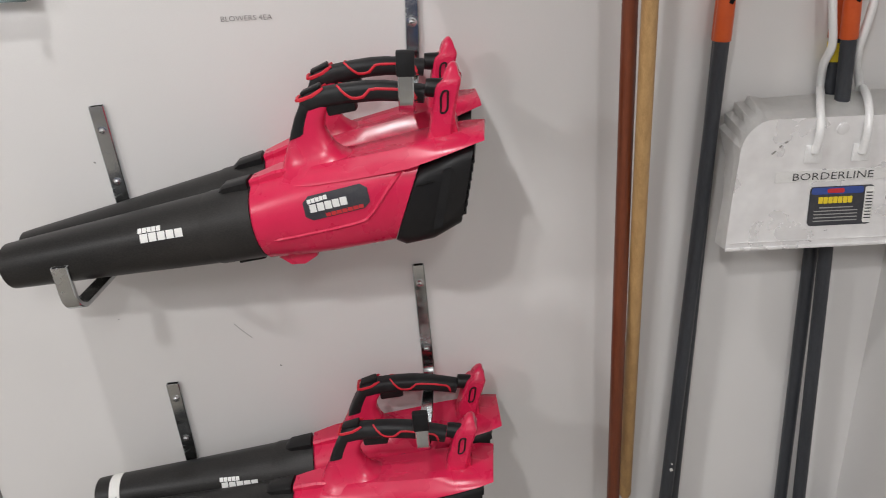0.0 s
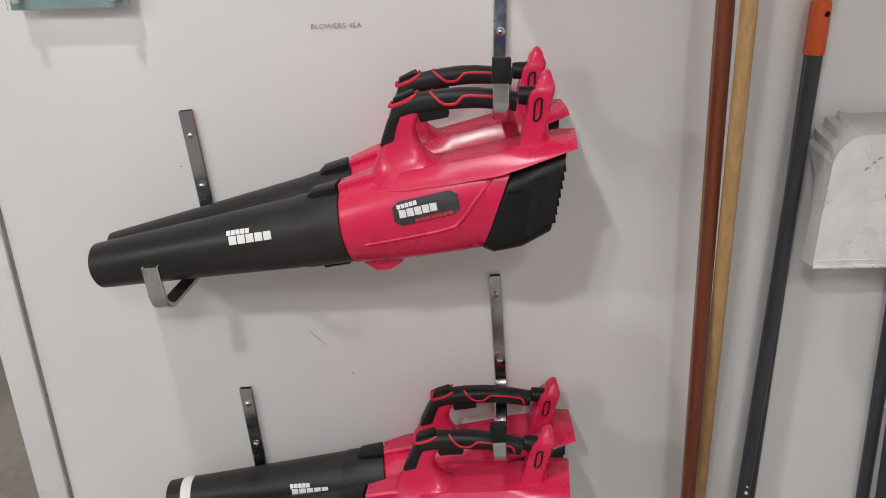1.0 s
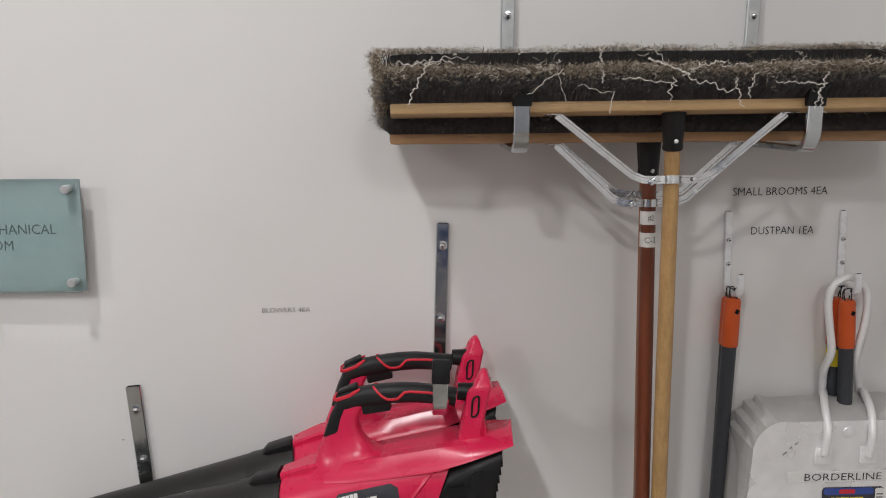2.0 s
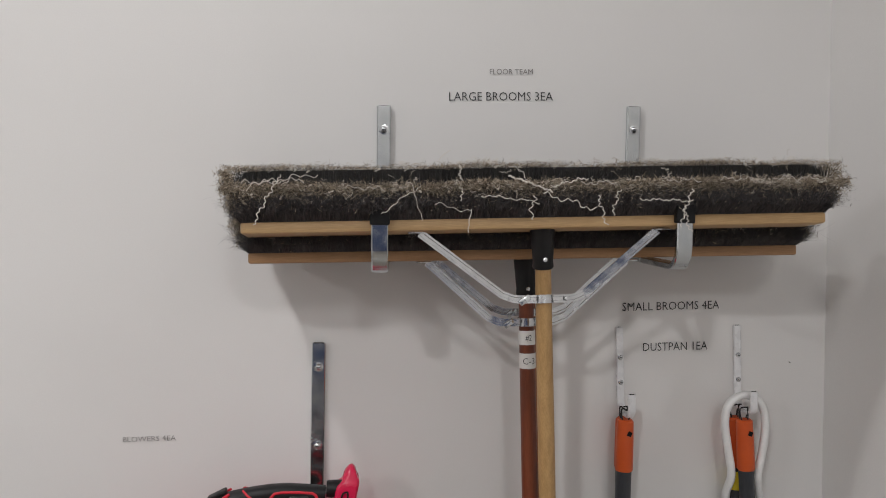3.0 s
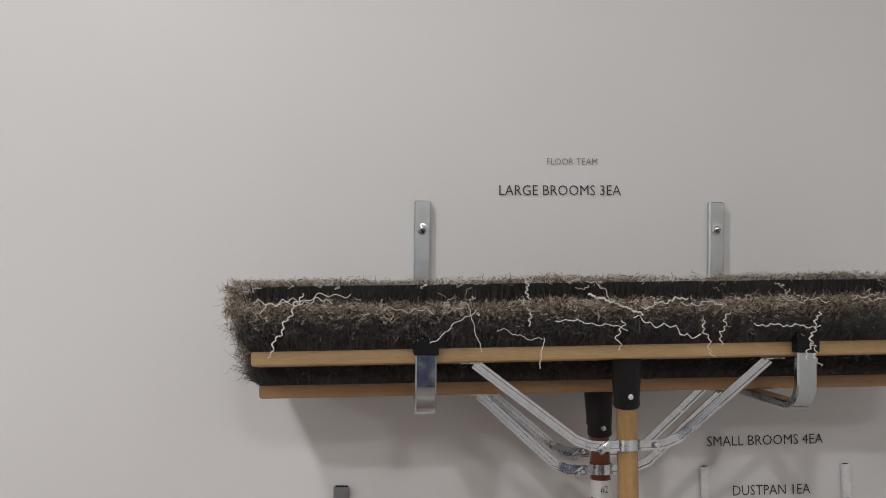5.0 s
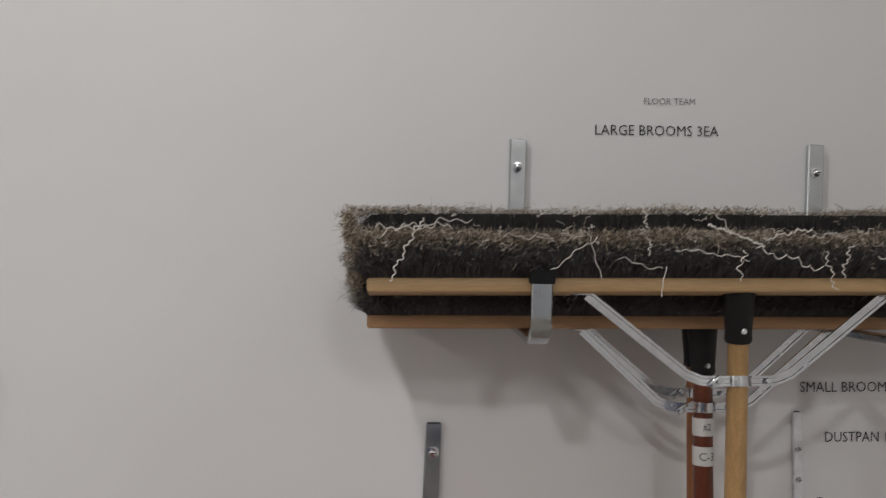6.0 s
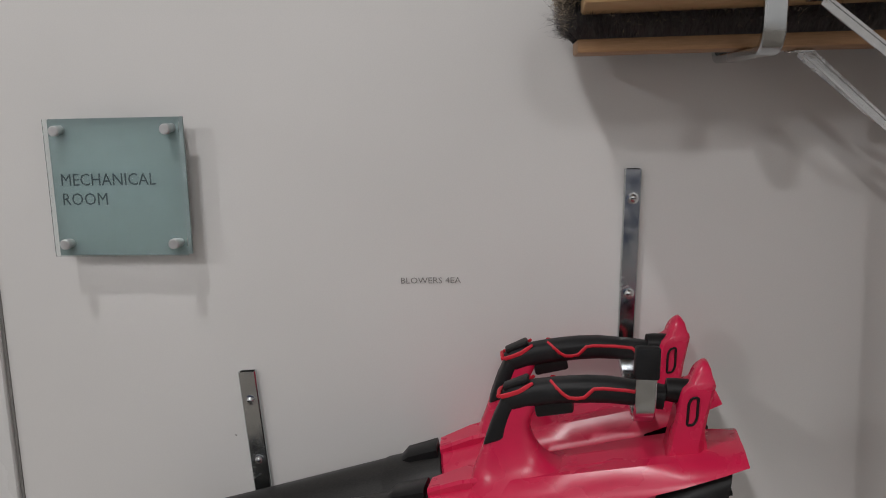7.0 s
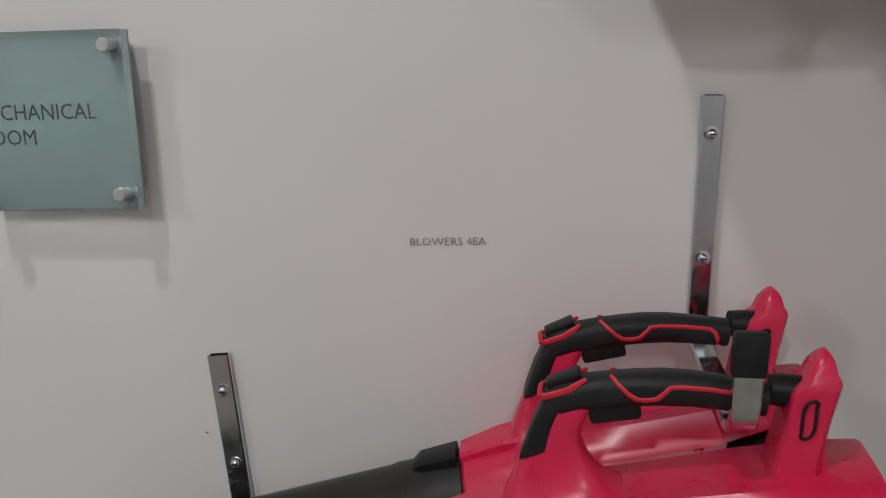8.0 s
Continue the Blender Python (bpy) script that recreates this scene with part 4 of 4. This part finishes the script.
def small_broom(top, bottom, hook, label, band=False, chip=False):
    top, bottom = Vector(top), Vector(bottom)
    ax = (bottom - top).normalized()
    b = thing("small_broom", Matrix.Translation(bottom), label, "broom", "small brooms")
    P = lambda d: top + ax * d - bottom
    part("grip", tube([P(0), P(0.004), P(0.05), P(0.098), P(0.1)], [0.012, 0.0158, 0.0168, 0.0172, 0.016], 18), M_ORANGE, b, "orange plastic grip with a hanging hole")
    # The hole is not cut; a near-black spot paints the shade in it.
    hole = part("hanging_hole_shade", tube([P(0.021) + Vector((0.006, -0.0168, 0)), P(0.029) + Vector((0.002, -0.0172, 0))], 0.0042, 10, 0.5), M_HOLLOW_SHADE, b, "near-black spot painting shade in the hanging hole")
    ln = (bottom - top).length
    part("pole", tube([P(0.096), P(0.4), P(ln - 0.02), P(ln)], 0.0148, 18), M_POLE, b, "charcoal painted steel pole")
    if band:
        part("band", tube([P(0.108), P(0.145)], 0.0162, 18), M_YELLOW, b, "yellow sticker band")
    h = Vector(hook) - bottom
    for dx in (-0.006, 0.004):
        part("cord", tube(smooth_path([P(0.012) + Vector((dx, -0.006, 0)), P(-0.02) + Vector((dx * 1.6, -0.004, 0)), h, P(-0.018) + Vector((dx * 1.6 + 0.004, 0.006, 0)), P(0.012) + Vector((dx, 0.006, 0))], 4), 0.0013, 6), M_CORD, b, "thin black hanging cord")
    if chip:
        for d, s in ((1.105, 0.006), (1.088, 0.003)):
            part("paint_chip", tube([P(d) + Vector((-0.001, -0.0152, s * 0.6)), P(d) + Vector((0.002, -0.0154, -s * 0.6))], s * 0.6, 8, 0.3), M_STICKER, b, "chipped pale spot")
    z = -0.0
    part("head", loft([[Vector((x, y, z)) for x, y in ((-w, -0.013), (w, -0.013), (w, 0.013), (-w, 0.013))] for w, z in ((0.02, 0.03), (0.06, 0.0), (0.10, -0.02))]), M_BLACK, b, "black plastic broom head")
    rg = np.random.default_rng(int(top.x * 1000))
    n = 500
    root = np.stack([rg.uniform(-0.098, 0.098, n), rg.uniform(-0.011, 0.011, n), np.full(n, -0.02)], 1)
    d = np.stack([root[:, 0] * 1.2, root[:, 1] * 0.3, -np.ones(n)], 1)
    v, f = strand_mesh(rg, root, d, np.full(n, (bottom.z - 0.02) * 0.95), np.full(n, 0.0012), 0.02)
    raw_part("bristles", v, f, M_DARKBR, b, "stiff dark bristles", "stuff")
    return b


small_broom((0.586, -0.058, 1.386), (0.5530, -0.062, 0.08), (0.588, -0.055, 1.402), "small broom with charcoal pole and orange grip", chip=True)
small_broom((0.594, -0.022, 1.380), (0.5840, -0.026, 0.08), (0.588, -0.03, 1.402), "small broom with charcoal pole hung against the wall")
small_broom((0.823, -0.060, 1.380), (0.8960, -0.058, 0.08), (0.831, -0.056, 1.402), "small broom with charcoal pole and orange grip behind the dustpan")
small_broom((0.820, -0.024, 1.376), (0.8660, -0.022, 0.08), (0.831, -0.03, 1.402), "small broom with yellow sticker band hung against the wall", band=True)

PX, PY = 0.8055, -0.128
dp = thing("dustpan", pose(PX, PY, 0.885), "worn aluminium dustpan with rod handle, hung on the white hook", "dustpan")
HGT = 0.262


def pan_outline(k=0.0, back=False):
    """Outline of the pan's plate, rounded at the top corners; k pushes it outwards."""
    pts = [(-0.203 - k, 0.0), (-0.196 - k, 0.10), (-0.190 - k, 0.175)]
    for i in range(1, 8):
        a = radians(180 - 90 * i / 8)
        pts.append((-0.130 + (0.060 + k) * math.cos(a), 0.192 + (0.070 + k) * math.sin(a)))
    pts.append((-0.125, HGT + k))
    return pts + [(-x, z) for x, z in pts[::-1]]


def pan_bend(z):
    """The lower part of the pan leans forward a little."""
    return -0.10 * max(0.0, 0.126 - z)


bm = bmesh.new()
fr_ring = pan_outline()
half_ring = [(x, z) for x, z in fr_ring if x < 0]
levels = sorted(set([z for _, z in half_ring] + [0.03, 0.06, 0.115, 0.126, 0.137]))
side = lambda z: np.interp(z, [p[1] for p in half_ring], [p[0] for p in half_ring])
for back in (0.0, 0.0012):
    grid = [[bm.verts.new((side(z) * (1 - 2 * i / 8), pan_bend(z) + back, z)) for i in range(9)] for z in levels]
    for r0, r1 in zip(grid, grid[1:]):
        for i in range(8):
            bm.faces.new((r0[i], r0[i + 1], r1[i + 1], r1[i]))
part("plate", bm, M_ALU, dp, "scratched aluminium plate")
bm = bmesh.new()
a_row = [bm.verts.new((x, 0.0006 + pan_bend(z), z)) for x, z in pan_outline()]
rows = [a_row]
for t in (0.3, 0.65, 1.0):
    row = []
    for i, (x, z) in enumerate(pan_outline(0.002 + 0.006 * t)):
        pleat = 0.004 * t * (1 if i % 2 else -1) if 2 < i < 11 or len(fr_ring) - 12 < i < len(fr_ring) - 3 else 0
        row.append(bm.verts.new((x + pleat * (-1 if x < 0 else 1), 0.0006 + pan_bend(z) * (1 - t) + 0.100 * t * min(1, max(0.26, (z - 0.14) / 0.07)), z + pleat * min(1, z / 0.2) + (0.012 * t if z > 0.2 else 0))))
    rows.append(row)
for r0, r1 in zip(rows, rows[1:]):
    for i in range(len(r0) - 1):
        bm.faces.new((r0[i], r0[i + 1], r1[i + 1], r1[i]))
bmesh.ops.solidify(bm, geom=list(bm.faces), thickness=0.001)
part("rim", bm, M_RIM, dp, "pleated aluminium rim", smooth=False)
part("front_lip", tube([(-0.204, -0.0156, 0.0), (0.204, -0.0156, 0.0)], 0.004, 10, 0.6), M_ALU, dp, "folded front lip")
part("lip_fold", box((0, -0.0136, 0.013), (0.392, 0.002, 0.002), 0.0006), M_ALU, dp)
part("dent", lathe(((0.001, 0.013), (-0.002, 0.011), (-0.0035, 0.006), (-0.004, 0.0005)), 18, "y"), M_ALU, dp, "pressed round dimple").location = (0.005, 0, HGT - 0.024)
rod = smooth_path([(-0.0465, -0.008, 0.195), (-0.0435, -0.010, 0.240), (-0.036, 0.020, 0.278), (-0.007, 0.088, 0.292), (0.002, 0.106, 0.280), (0.000, 0.106, 0.310), (-0.008, 0.088, 0.345), (-0.006, 0.070, 0.385), (-0.014, 0.070, 0.440), (-0.019, 0.073, 0.490), (-0.010, 0.074, 0.525),
                   (0.021, 0.074, 0.541), (0.052, 0.074, 0.525), (0.063, 0.073, 0.490), (0.058, 0.070, 0.440), (0.048, 0.070, 0.385), (0.058, 0.088, 0.345), (0.076, 0.106, 0.310), (0.084, 0.106, 0.280), (0.079, 0.088, 0.292), (0.0580, 0.020, 0.278), (0.0485, -0.010, 0.240), (0.0465, -0.008, 0.190)], 5)
hd = part("rod_handle", tube(rod, 0.0080, 12), M_ALU_ROD, dp, "bent aluminium rod handle")
for sx in (-1, 1):
    ft = part("handle_foot", box((sx * 0.0465, -0.003, 0.190), (0.034, 0.004, 0.036), 0.0015), M_ALU_ROD, hd, "flattened rod end")
    part("rivet", lathe(((0, 0.0055), (-0.0025, 0.0048), (-0.0035, 0.0005)), 14, "y"), M_ALU, ft).location = (sx * 0.0465, -0.005, 0.192)
def rounded(c, w, hgt, r, d, lean=0.0):
    """A thin sticker with rounded corners in the xz plane, leaning forward at its foot."""
    pts = [(sx * (w / 2 - r) + r * math.cos(a), sz * (hgt / 2 - r) + r * math.sin(a))
           for sx, sz, a0 in ((1, 1, 0), (-1, 1, 90), (-1, -1, 180), (1, -1, 270)) for a in (radians(a0 + 22.5 * i) for i in range(5))]
    return loft([[Vector((c[0] + x, c[1] + y + (pan_bend(c[2] + z) if lean else 0), c[2] + z)) for x, z in pts] for y in (-d / 2, d / 2)])


tp = part("label_tape", rounded((0.0, -0.0008, 0.144), 0.230, 0.023, 0.002, 0.0006), M_TAPE, dp, "white label tape", smooth=False)
b = text_bm("BORDERLINE", 0.160, 0.0150)
bmesh.ops.translate(b, vec=(0.0, -0.0022, 0.144), verts=b.verts)
part("lettering", b, M_INK, tp, "printed lettering", smooth=False)
st = part("maker_sticker", rounded((0.023, -0.0010, 0.081), 0.129, 0.080, 0.008, 0.0008, 1), M_DARKLABEL, dp, "dark blue printed product sticker", smooth=False)
part("blue_field", rounded((0.0135, -0.0018, 0.1125), 0.104, 0.014, 0.005, 0.0006, 1), M_BLUE, st, smooth=False)
part("barcode_field", rounded((0.0780, -0.0018, 0.081), 0.018, 0.074, 0.004, 0.0006, 1), M_STICKER, st, smooth=False)
part("red_mark", rounded((0.010, -0.0026, 0.1125), 0.034, 0.009, 0.004, 0.0004, 1), M_REDPRINT, st, smooth=False)
for i in range(7):
    part("yellow_mark", rounded((-0.019 + i * 0.0098, -0.0022, 0.0935), 0.0086, 0.0135, 0.0015, 0.0006, 1), M_YELLOW, st, smooth=False)
for i in range(9):
    part("barcode_line", rounded((0.0780, -0.0024, 0.054 + i * 0.0065), 0.013, 0.0022, 0.0004, 0.0006, 1), M_INK, st, smooth=False)
for i in range(5):
    part("print_line", rounded((0.0135, -0.0022, 0.051 + i * 0.0068), 0.088 - 0.02 * (i == 4), 0.0020, 0.0004, 0.0006, 1), M_GREYPRINT, st, smooth=False)
for x, z, ln in ((-0.124, 0.196, 0.006), (-0.112, 0.208, 0.004), (-0.102, 0.216, 0.004)):
    part("scratch", tube([(x - ln * 0.6, -0.0008, z - ln * 0.5), (x + ln * 0.6, -0.0008, z + ln * 0.5)], 0.0015, 5), M_GREYINK, dp, "dark scratch")
